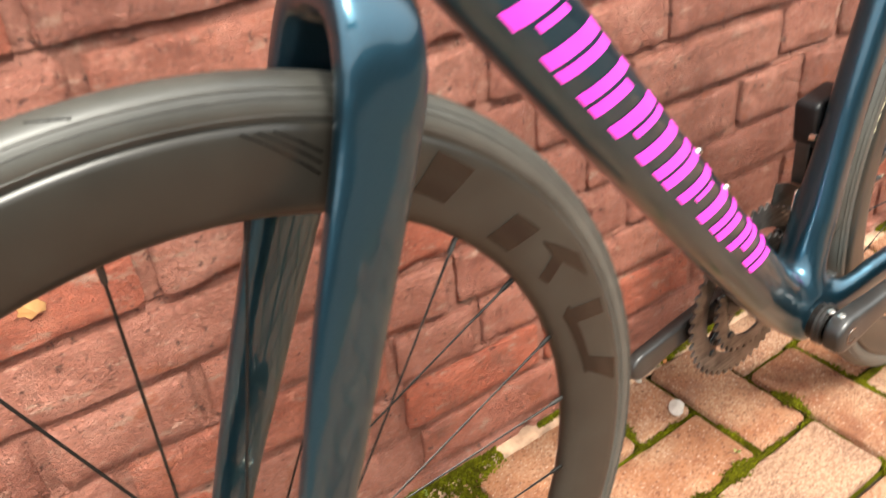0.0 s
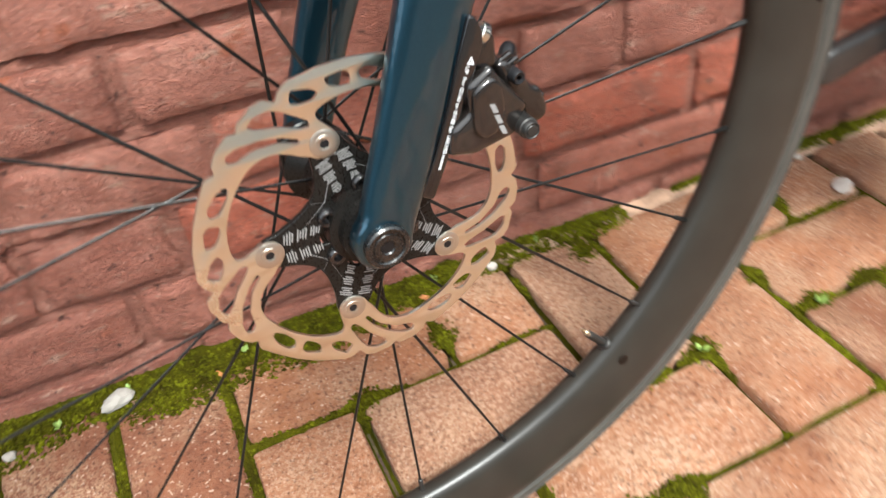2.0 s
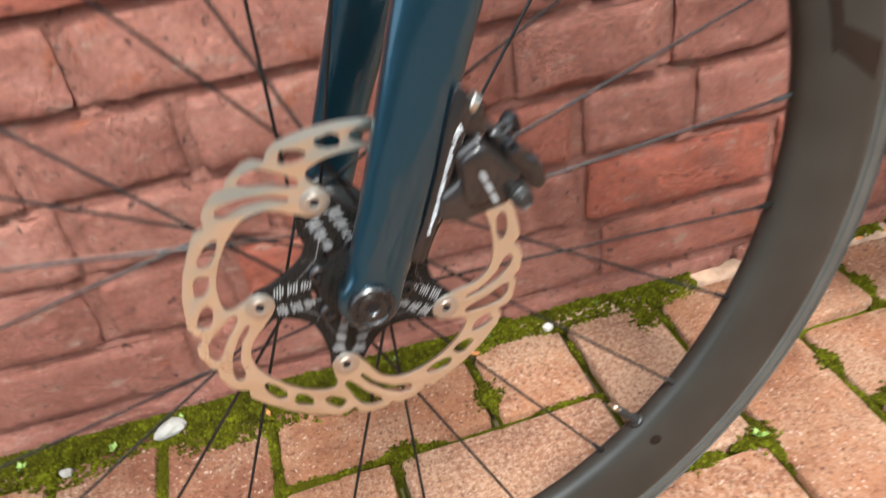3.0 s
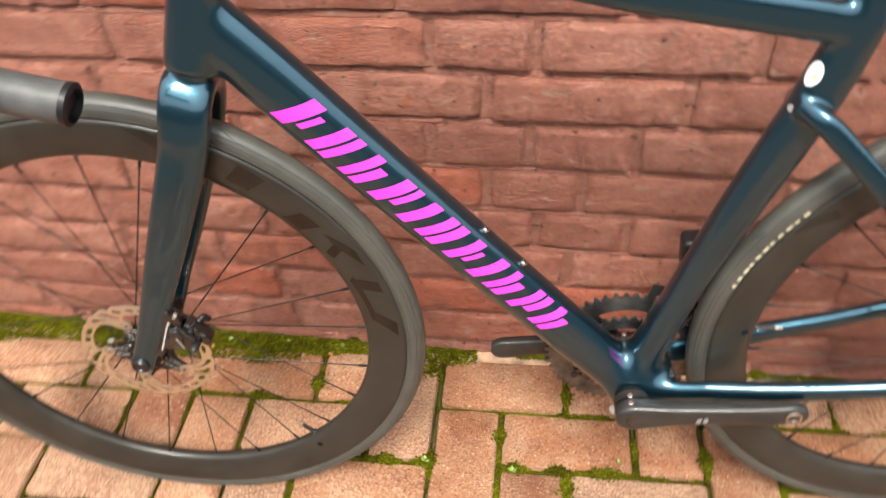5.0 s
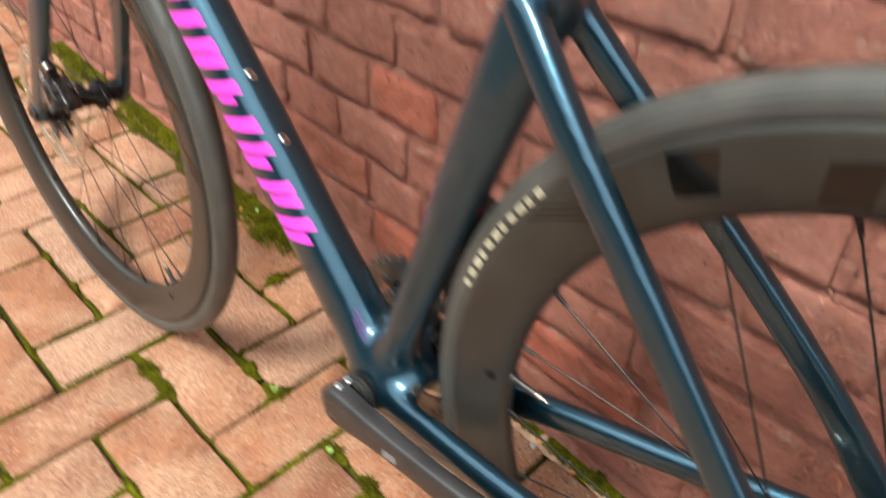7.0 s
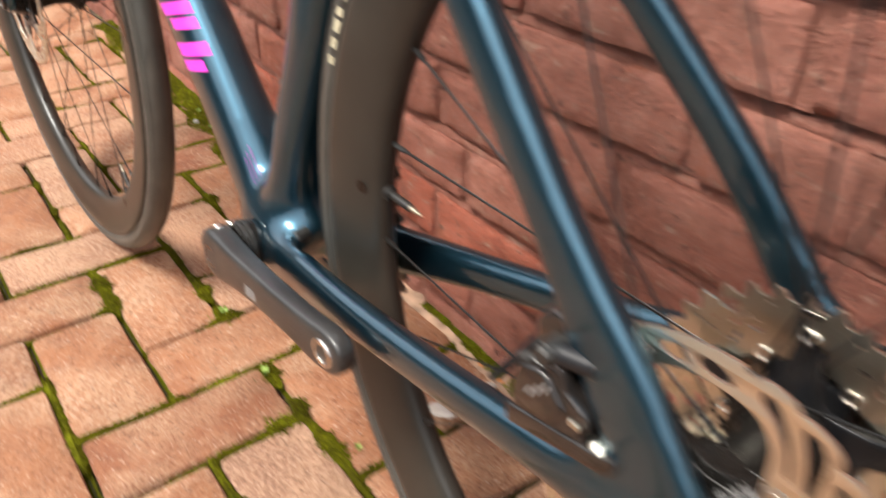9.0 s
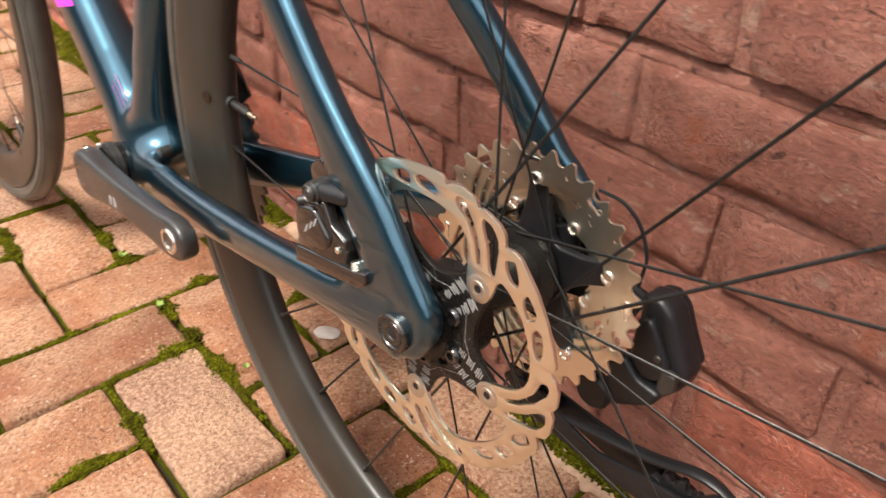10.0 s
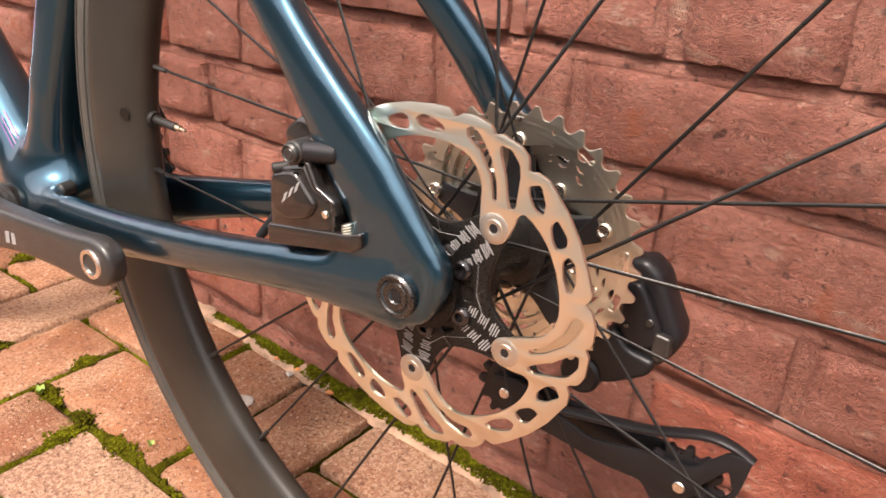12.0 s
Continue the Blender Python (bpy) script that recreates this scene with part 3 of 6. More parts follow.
for k in range(3):
    part("decal_line", flank_mark(DOWN, [(0.575 + 0.004 * k, sign_up * (0.0255 - 0.002 * k)), (0.608, sign_up * (0.0262 - 0.002 * k)), (0.608, sign_up * (0.0268 - 0.002 * k)), (0.575 + 0.004 * k, sign_up * (0.0262 - 0.002 * k))], 4, 1), PURPLE, chassis, "thin dark purple line print", sharp=0)

# Round pale sticker on the seat tube and a small print below it.
front_up = 1 if on_side(SEAT, 0.08, 0.01)[0] < on_side(SEAT, 0.08, 0.0)[0] else -1


def wrapped(keys, s, turn, rs, rt, lift=0.0007):
    """A round film laid over the front left corner of a tube: metres along, degrees round from the front."""
    rows_ = glide(keys, 8)
    u, v = ring_axes(rows_)
    way = np.r_[0, np.cumsum(np.linalg.norm(np.diff(rows_[:, :3], axis=0), axis=1))]

    def spot(at, deg):
        r = [np.interp(at, way, rows_[:, k]) for k in range(5)]
        n = np.array([np.interp(at, way, u[:, k]) for k in range(3)])
        c, w = math.cos(radians(deg)), math.sin(radians(deg))
        return Vector((r[0], 0, r[2])) + Vector(n) * front_up * (r[3] + lift) * c ** 0.8 + Vector((0, -(r[4] + lift) * w ** 0.8, 0))

    bm = bmesh.new()
    mid = bm.verts.new(spot(s, turn))
    rims = [[bm.verts.new(spot(s + rs * q / 3 * math.cos(a), turn + rt * q / 3 * math.sin(a))) for a in np.arange(24) / 24 * 2 * math.pi] for q in (1, 2, 3)]
    for i in range(24):
        j = (i + 1) % 24
        bm.faces.new((mid, rims[0][i], rims[0][j]))
        for a, b in zip(rims, rims[1:]):
            bm.faces.new((a[i], b[i], b[j], a[j]))
    return bm


part("sticker", wrapped(SEAT, 0.0835, 32, 0.0122, 27), WHITE, chassis, "round white sticker", sharp=0)
part("sticker_patch", wrapped(SEAT, 0.0850, 42, 0.0032, 9, 0.0011), CREAM, chassis, "small yellow patch of the sticker", sharp=0)
part("print_bar", wrapped(SEAT, 0.1205, 30, 0.0036, 16), GREYPRINT, chassis, "small grey print", sharp=0)

# Bottle cage bolts on the upper side of the down tube, and the small bolt behind the bottom bracket.
for x, z in ((0.4175, 0.5105), (0.459, 0.463)):
    d = Vector((0.757, 0, 0.653))
    c = Vector((x, -0.004, z)) - d * 0.0035
    bm = rod(bmesh.new(), c, c + d * 0.0042, 0.0042, 18, edge=0.0008)
    bolt = part("cage_bolt", bm, BRIGHT, chassis, "bright steel cage bolt")
    # A black hexagon on the head stands in for the shaded recess.
    part("socket", rod(bmesh.new(), c + d * 0.0040, c + d * 0.0046, 0.0019, 6), PLASTIC, bolt, smooth=False)
part("shell_plug", rod(bmesh.new(), (0.640, -0.012, 0.292), (0.641, -0.0235, 0.291), 0.0052, 18, edge=0.001), GREY, chassis, "small grey plug")
for x, z in ((0.6655, 0.443), (0.6375, 0.388), (0.6305, 0.327)):
    part("port_bolt", rod(bmesh.new(), (x - 0.006, 0.008, z + 0.001), (x - 0.0135, 0.0095, z + 0.0035), 0.0034, 14, edge=0.0006), BRIGHT, chassis, "small bright bolt")

# Headset cap, stem and drop bar.
bm = rod(bmesh.new(), (0.1915, 0, 0.858), (0.1965, 0, 0.876), 0.0215, 26, 0.018, 0.001)
part("headset_cover", bm, PLASTIC, bike)
bm = tube(bmesh.new(), [(0.205, 0, 0.888, 0.016, 0.0165), (0.196, 0, 0.892, 0.017, 0.0175), (0.150, 0, 0.897, 0.014, 0.015), (0.100, 0, 0.904, 0.016, 0.021)], 20, 2.4)
part("stem", bm, BLACK, bike, "black alloy stem")
bar_path = []
for s in (-1, 1):
    bar_path.append([(0.100, s * 0.0, 0.904, 0.0155, 0.0155), (0.100, s * 0.06, 0.904, 0.014, 0.014), (0.098, s * 0.15, 0.903, 0.0125, 0.0125), (0.092, s * 0.187, 0.902, 0.0135, 0.0135), (0.060, s * 0.199, 0.900, 0.0145, 0.0145), (0.024, s * 0.203, 0.886, 0.0145, 0.0145), (0.002, s * 0.206, 0.850, 0.0145, 0.0145), (0.016, s * 0.209, 0.826, 0.0145, 0.0145), (0.060, s * 0.211, 0.811, 0.0145, 0.0145), (0.149, s * 0.212, 0.7885, 0.0145, 0.0145)])
for s, rows_ in zip((-1, 1), bar_path):
    drop = part("handlebar_drop", tube(bmesh.new(), rows_, 18, 2.0, 5, (0.1, 0, 1)), TAPE, bike, "dark taped drop of the handlebar")
    e = Vector((0.149, s * 0.212, 0.7885))
    d = Vector((0.962, 0.01 * s, -0.27)).normalized()
    plug = part("end_plug", turned(bmesh.new(), [(0.0152, 0), (0.0152, 0.004), (0.0130, 0.0055), (0.0118, 0.0055), (0.0115, 0.001), (0.0, 0.001)], 0, 0, 22), PLASTIC, drop, "black end plug")
    plug.matrix_local = Matrix.Translation(e) @ d.to_track_quat("Y", "Z").to_matrix().to_4x4()
    for k in range(3):
        a = 2.1 * k
        spoke_ = Vector((math.cos(a), 0, math.sin(a)))
        part("plug_rib", rod(bmesh.new(), Vector((0, 0.003, 0)), spoke_ * 0.0118 + Vector((0, 0.003, 0)), 0.0014, 6), GREY, drop).matrix_local = plug.matrix_local
bm = tube(bmesh.new(), [(0.741, 0, 0.757, 0.0185, 0.0120), (0.750, 0, 0.79, 0.0180, 0.0118), (0.772, 0, 0.865, 0.0175, 0.0115)], 22, 2.2)
part("seatpost", bm, worn("dark_olive_seatpost", (0.05, 0.047, 0.040), 0.45, spread=0.1), bike, "dark grey aero seatpost")
bm = tube(bmesh.new(), [(0.709, 0, 0.7535, 0.0035, 0.009), (0.722, 0, 0.7520, 0.005, 0.0105), (0.738, 0, 0.7505, 0.005, 0.0105)], 16, 2.4)
part("seat_clamp_cover", bm, PLASTIC, bike)


# ---- wheels ----
def wheel(name, cx, cz, shift, valve, flange, rear):
    rim_profile = [(0.2676, 0.0), (0.2683, -0.0042), (0.2708, -0.0074), (0.276, -0.01), (0.285, -0.0124), (0.297, -0.0143), (0.308, -0.0153), (0.3130, -0.0154), (0.3150, -0.0150), (0.3166, -0.0142), (0.3176, -0.0130), (0.3172, -0.0122), (0.309, -0.0118), (0.309, 0.0118), (0.3172, 0.0122), (0.3176, 0.0130), (0.3166, 0.0142), (0.3150, 0.0150), (0.3130, 0.0154), (0.308, 0.0153), (0.297, 0.0143), (0.285, 0.0124), (0.276, 0.01), (0.2708, 0.0074), (0.2683, 0.0042)]
    whole = part(name, turned(bmesh.new(), rim_profile, cx, cz, 160, True), RIM, bike, "deep satin black carbon wheel", sharp=60)
    tyre_profile = [(0.3125, -0.0108), (0.3165, -0.0114)]
    for a in np.linspace(-72, 72, 23):
        w = 0.0141 + 0.0003 * (abs(a) > 46)
        tyre_profile.append((0.3258 + 0.0142 * math.cos(radians(a * 1.7)), w * math.sin(radians(a * 1.7))))
    tyre_profile += [(0.3165, 0.0114), (0.3125, 0.0108)]
    tyre = part("tyre", turned(bmesh.new(), tyre_profile, cx, cz, 180, True), RUBBER, whole, "worn black road tyre", sharp=60)
    seam = bmesh.new()
    for s in (-1, 1):
        turned(seam, [(0.3332, s * 0.0122), (0.3338, s * 0.0124), (0.3346, s * 0.0115), (0.3340, s * 0.0110)], cx, cz, 150, True)
    for s in (-1, 1):
        for rr, yy in ((0.3215, 0.0140), (0.3300, 0.0138)):
            turned(seam, [(rr - 0.0004, s * yy), (rr, s * (yy + 0.0004)), (rr + 0.0004, s * yy), (rr, s * (yy - 0.0006))], cx, cz, 150, True)
    part("tread_edge", seam, RUBBER, whole, sharp=0)
    for k in range(48):
        a = k / 48 * 2 * math.pi
        for s in (-1, 1):
            slit = bmesh.new()
            pts = []
            for u in range(5):
                da, rr, yy = 0.012 * u, 0.3355 + 0.0007 * u, s * (0.0108 - 0.0011 * u)
                pts.append(Vector((cx + (rr + 0.0004) * math.cos(a + da), yy, cz + (rr + 0.0004) * math.sin(a + da))))
            if k % 4 == 0:
                for p, q in zip(pts, pts[1:]):
                    rod(slit, p, q, 0.00035, 4)
                part("tread_slit", slit, PLASTIC, whole, sharp=0)
            else:
                slit.free()
    # hub
    if rear:
        prof = [(0.010, -0.0585), (0.0185, -0.0582), (0.0185, -0.0535), (0.0225, -0.0520), (0.0255, -0.0490), (0.0255, -0.0330), (0.0225, -0.0310), (0.0150, -0.026), (0.0135, 0.0), (0.0170, 0.012), (0.0235, 0.0150), (0.0235, 0.0185), (0.0170, 0.0195), (0.0170, 0.056), (0.010, 0.060)]
        fl = {-1: (-0.031, 0.0235), 1: (0.0165, 0.0225)}
    else:
        prof = [(0.008, -0.0472), (0.0165, -0.0470), (0.0165, -0.0405), (0.0200, -0.0395), (0.0205, -0.0310), (0.0225, -0.0290), (0.0225, -0.0205), (0.0150, -0.0175), (0.0115, 0.0), (0.0125, 0.018), (0.0205, 0.0245), (0.0205, 0.0335), (0.0140, 0.0370), (0.0130, 0.0470), (0.008, 0.0472)]
        fl = {-1: (-0.0225, 0.0215), 1: (0.0285, 0.0195)}
    part("hub", turned(bmesh.new(), prof, cx, cz, 48), ANODISED, whole, "black hub shell")
    part("axle", rod(bmesh.new(), (cx, -0.0635 if rear else -0.05, cz), (cx, 0.0635 if rear else 0.05, cz), 0.0075, 20), GREY, whole)
    for k in range(24):
        a = radians(shift + 15 * k)
        side = -1 if k % 2 else 1
        turn = radians((-84, 62, 84, -58)[k % 4])
        y, r = fl[side]
        p = Vector((cx + r * math.cos(a + turn), y - side * 0.0018 * (1 if k % 4 > 1 else -1), cz + r * math.sin(a + turn)))
        q = Vector((cx + 0.2690 * math.cos(a), side * 0.0012, cz + 0.2690 * math.sin(a)))
        d = (q - p).normalized()
        blade = bmesh.new()
        tube(blade, [(*(p), 0.0009, 0.0009), (*(p + d * 0.012), 0.0009, 0.0009), (*(p + d * 0.022), 0.00092, 0.0005), (*(q - d * 0.045), 0.00092, 0.0005), (*(q - d * 0.036), 0.0009, 0.0009), (*q, 0.0009, 0.0009)], 8, 2.0, 0)
        part("spoke", blade, SPOKE, whole, sharp=50)
        part("nipple", rod(bmesh.new(), q - d * 0.0125, q + d * 0.001, 0.0017, 8, 0.0019, 0.0004), SPOKE if k % 3 else GREY, whole)
    a = radians(valve)
    u = Vector((math.cos(a), 0, math.sin(a)))
    c = Vector((cx, 0, cz))
    stem_ = rod(bmesh.new(), c + u * 0.272, c + u * 0.2440, 0.0029, 14, 0.0029, 0.0003)
    rod(stem_, c + u * 0.2684, c + u * 0.2648, 0.0052, 14, edge=0.0006)
    part("valve", stem_, GREY, whole, "grey metal valve stem")
    part("valve_tip", rod(rod(bmesh.new(), c + u * 0.2445, c + u * 0.2395, 0.0021, 12, 0.0021, 0.0003), c + u * 0.2395, c + u * 0.2345, 0.0012, 10), BRASS, whole, "brass valve tip")
    return whole


def rim_mark(parent, cx, cz, corners, mat, label, lift=0.0004, name="rim_mark"):
    """A film on the left flank of a rim; corners in degrees and radius."""
    rr = [0.2708, 0.276, 0.285, 0.297, 0.308, 0.3150]
    yy = [0.0074, 0.0100, 0.0125, 0.0145, 0.0153, 0.0153]
    bm = bmesh.new()
    q = [Vector(c) for c in corners]
    grid = []
    for i in range(7):
        row = []
        for j in range(7):
            c = q[0].lerp(q[1], i / 6).lerp(q[3].lerp(q[2], i / 6), j / 6)
            y = -(float(np.interp(c[1], rr, yy)) + lift)
            row.append(bm.verts.new((cx + c[1] * math.cos(radians(c[0])), y, cz + c[1] * math.sin(radians(c[0])))))
        grid.append(row)
    for i in range(6):
        for j in range(6):
            bm.faces.new((grid[i][j], grid[i + 1][j], grid[i + 1][j + 1], grid[i][j + 1]))
    return part(name, bm, mat, parent, label, sharp=0)


front_wheel = wheel("front_wheel", *FRONT, 2.0, -51.0, 0, False)
rear_wheel = wheel("rear_wheel", *REAR, 169.0, 176.5, 0, True)
for w, (cx, cz), first in ((front_wheel, FRONT, 0.0), (rear_wheel, REAR, 68.0)):
    for quad in (((58.5, 0.287), (53.4, 0.285), (51.7, 0.309), (57.4, 0.3125)), ((44.0, 0.277), (39.1, 0.277), (37.2, 0.301), (42.2, 0.2995)), ((35.6, 0.297), (31.5, 0.295), (24.0, 0.309), (28.5, 0.311)), ((30.8, 0.279), (28.5, 0.2815), (30.0, 0.300), (32.5, 0.301)), ((22.2, 0.286), (20.9, 0.279), (7.0, 0.283), (9.0, 0.289)), ((21.5, 0.283), (18.5, 0.281), (16.0, 0.310), (19.0, 0.311)), ((11.0, 0.283), (8.0, 0.282), (2.5, 0.310), (6.5, 0.312))):
        rim_mark(w, cx, cz, [(a + first, r) for a, r in quad], RIM_MARK, "gloss black mark on the satin rim")
    for k in range(3):
        a, top = first + 70.4 + 0.1 * k, first + 78.3 - 1.45 * k
        low = 0.2915 + 0.0058 * k
        rim_mark(w, cx, cz, [(a, low), (a, low + 0.0012), (top, 0.3150), (top + 0.35, 0.3150)], RIM_MARK, "thin gloss line on the rim", name="rim_line")
    v = -51.2 if first == 0 else 176.2
    disc = bmesh.new()
    hoop = [disc.verts.new((cx + (0.2815 + 0.0042 * math.sin(q)) * math.cos(radians(v + 0.85 * math.cos(q))), -0.01215 + 0.0006 * -math.sin(q), cz + (0.2815 + 0.0042 * math.sin(q)) * math.sin(radians(v + 0.85 * math.cos(q))))) for q in np.arange(20) / 20 * 2 * math.pi]
    disc.faces.new(hoop)
    part("rim_mark", disc, RIM_MARK, w, "round gloss mark beside the valve", sharp=0)

# Cream print on the flank of the rear tyre: a row of plain blocks.
for k in range(11):
    a = 163.2 - k * 2.0
    bm = bmesh.new()
    rows_ = []
    for i in range(3):
        aa = radians(a - (1.0 + 0.25 * (k % 3)) * i / 2)
        rows_.append([bm.verts.new((REAR[0] + r * math.cos(aa), y, REAR[1] + r * math.sin(aa))) for r, y in ((0.3204, -0.01405), (0.3226, -0.01475), (0.3247, -0.01480))])
    for i in range(2):
        for j in range(2):
            bm.faces.new((rows_[i][j], rows_[i + 1][j], rows_[i + 1][j + 1], rows_[i][j + 1]))
    part("tyre_print", bm, CREAM, rear_wheel, "cream print block on the tyre", sharp=0)


# ---- brake rotors ----
def rotor(cx, cz, y, pin, size, first):
    """A floating rotor: a stepped steel ring with swept, slotted tongues, on a black five-armed carrier."""
    def at(r, a):
        return (cx + r * math.cos(radians(a)), cz + r * math.sin(radians(a)))

    def ring_at(rows_, a):
        return [at(size * r, a + d) for d, r in rows_]

    step = [(42.0, 1.0), (38.5, 1.005), (36.6, 0.985), (35.6, 0.962), (33.4, 0.998), (29.5, 1.018), (24.0, 1.016), (22.2, 1.0), (21.4, 0.982), (19.2, 1.010), (12.5, 1.022), (9.2, 1.008), (6.6, 0.955), (4.3, 0.992), (0.9, 1.012), (-9.6, 1.006), (-18.4, 1.002), (-27.0, 1.000)]
    out, inner = [], []
    for k in range(5):
        a = first - 72 * k
        out += ring_at(step, a)
        inner += ring_at([(12.6, 0.618), (15.5, 0.680), (19.0, 0.745), (24.0, 0.795), (30.0, 0.822)][::-1], a)
        inner += [at(pin * 0.985, a + 10.2), at(pin * 0.90, a + 7.0), at(pin * 0.865, a), at(pin * 0.90, a - 7.0), at(pin * 1.0, a - 9.0)]
        inner += ring_at([(-5.0, 0.690), (-2.2, 0.745), (-2.6, 0.790), (-6.5, 0.808), (-12.0, 0.822), (-18.0, 0.829), (-26.0, 0.830), (-34.0, 0.828)], a)
    holes = []
    windows = (((3.6, 0.905), (1.2, 0.965), (-4.4, 0.922), (-6.9, 0.880), (-4.0, 0.852), (0.8, 0.868)), ((-10.6, 0.888), (-9.7, 0.940), (-16.0, 0.950), (-18.6, 0.925), (-18.6, 0.862), (-14.6, 0.862)), ((-22.8, 0.876), (-21.2, 0.920), (-24.0, 0.946), (-29.3, 0.930), (-33.0, 0.902), (-33.6, 0.872), (-29.0, 0.856)))
    slots = (((9.6, 0.690), (15.6, 0.778), (23.2, 0.856), (29.6, 0.893), (31.0, 0.935), (29.2, 0.962), (25.6, 0.942), (19.2, 0.872), (12.6, 0.782), (7.9, 0.705)), ((17.2, 0.918), (18.3, 0.962), (14.4, 0.976), (9.9, 0.948), (7.2, 0.900), (0.8, 0.768), (1.6, 0.730), (5.0, 0.752), (11.4, 0.842)))
    for k in range(5):
        a = first - 72 * k
        holes += [rounded(ring_at(w, a), 0.0016, 3) for w in windows]
        holes += [rounded(ring_at(w, a), 0.0014, 3) for w in slots]
    ring = part("brake_rotor", plate([rounded(out, 0.0010, 2), rounded(inner, 0.0030, 3)] + holes, y, 0.0018, 0.00012), STEEL, bike, "worn steel brake rotor with cut windows", smooth=True, sharp=25)
    star = []
    for k in range(5):
        a = first + 72 * k
        star += [at(pin * 1.06, a - 8.0), at(pin * 1.10, a), at(pin * 1.06, a + 8.0), at(pin * 0.93, a + 11.5), at(pin * 0.80, a + 16), at(pin * 0.70, a + 24), at(pin * 0.665, a + 33), at(pin * 0.69, a + 43), at(pin * 0.78, a + 53), at(pin * 0.90, a + 60)]
    cuts = [circle(cx, cz, 0.0160, 32)]
    for k in range(6):
        a = first + 60 * k - 14.5
        cuts.append(rounded([at(0.0200, a + 20), at(0.0200, a + 40), at(0.0246, a + 38), at(0.0246, a + 22)], 0.001, 3))
    carrier = part("rotor_carrier", plate([rounded(star, 0.003, 3)] + cuts, y + 0.0012, 0.0030, 0.0005, 2), ANODISED, ring, "black anodised five-armed carrier", sharp=25)
    for k in range(5):
        px, pz = at(pin, first + 72 * k)
        prof = [(0.0019, 0.003), (0.0019, -0.0011), (0.0022, -0.0013), (0.0038, -0.0013), (0.0040, -0.0011), (0.0064, -0.0011), (0.0069, -0.0008), (0.0069, 0.002)]
        part("rivet", turned(bmesh.new(), [(r, y + t) for r, t in prof], px, pz, 26), RIVET, ring, "round steel rivet")
        part("rivet_core", rod(bmesh.new(), (px, y - 0.0012, pz), (px, y + 0.002, pz), 0.0021, 12), PLASTIC, ring)
        # pale print on each arm: fine slanted bars along both edges, broken into short blocks
        a = first + 72 * k
        for edge in (-1, 1):
            bars = []
            for j in range(15):
                if j % 5 == 4:
                    continue
                t = 0.50 + 0.026 * j
                off = edge * (6.2 + 15.0 * (0.92 - t) ** 1.2)
                w0 = 3.4 + 1.8 * ((j * 5 + k) % 3) / 2
                q = [at(pin * t, a + off - w0), at(pin * (t + 0.013), a + off - w0), at(pin * (t + 0.020), a + off + w0), at(pin * (t + 0.007), a + off + w0)]
                bars.append(plate([q], y - 0.00042, 0.00012))
            part("print_band", merged(*bars), GREYPRINT, ring, "pale print bars on the carrier", smooth=False)
        thin = [plate([[at(0.026, a + 30), at(0.0262, a + 30), at(pin * 0.66, a + d), at(pin * 0.656, a + d - 0.3)]], y - 0.00042, 0.00012) for d in (12, 36, 58)]
        part("print_line", merged(*thin), GREYPRINT, ring, "thin pale line print", smooth=False)
    for k in range(6):
        px, pz = at(0.0220, first + 60 * k - 14.5)
        part("rotor_bolt", turned(bmesh.new(), [(0.0, y - 0.0004), (0.0019, y - 0.0004), (0.0022, y - 0.0030), (0.0037, y - 0.0032), (0.0046, y - 0.0022), (0.0048, y - 0.0004)], px, pz, 18), BLACK, ring, "black star-head bolt")
    return ring


rotor(0.0006, 0.3396, -0.0355, 0.0484, 0.0802, 105.0)
rotor(0.9962, 0.3440, -0.0535, 0.0470, 0.0796, 47.5)

# Black end cap of the front axle inside the right fork tip.
part("axle_cap", rod(bmesh.new(), (0.0, 0.0462, 0.340), (0.0, 0.0540, 0.340), 0.0158, 26, edge=0.001), ANODISED, front_wheel, "black axle end cap")

# Through-axle heads.
for cx, cz, y, r in ((-0.0005, 0.3398, -0.0592, 0.0108), (0.9935, 0.3432, -0.0728, 0.0102)):
    prof = [(0.0030, y + 0.004), (0.0030, y - 0.0004), (0.0036, y - 0.0010), (r * 0.62, y - 0.0010), (r * 0.66, y - 0.0004), (r * 0.72, y - 0.0004), (r * 0.78, y - 0.0014), (r * 0.92, y - 0.0016), (r, y - 0.0006), (r, y + 0.003)]
    head = part("axle_head", turned(bmesh.new(), prof, cx, cz, 36), AXLE, fork if cx < 0.5 else chassis, "black through-axle head with a hex socket")
    # Black hexagonal plug, painted depth in place of a dark opening.
    part("hex_socket_shade", rod(bmesh.new(), (cx, y - 0.0005, cz), (cx, y + 0.003, cz), 0.0031, 6), PLASTIC, fork if cx < 0.5 else chassis, smooth=False)


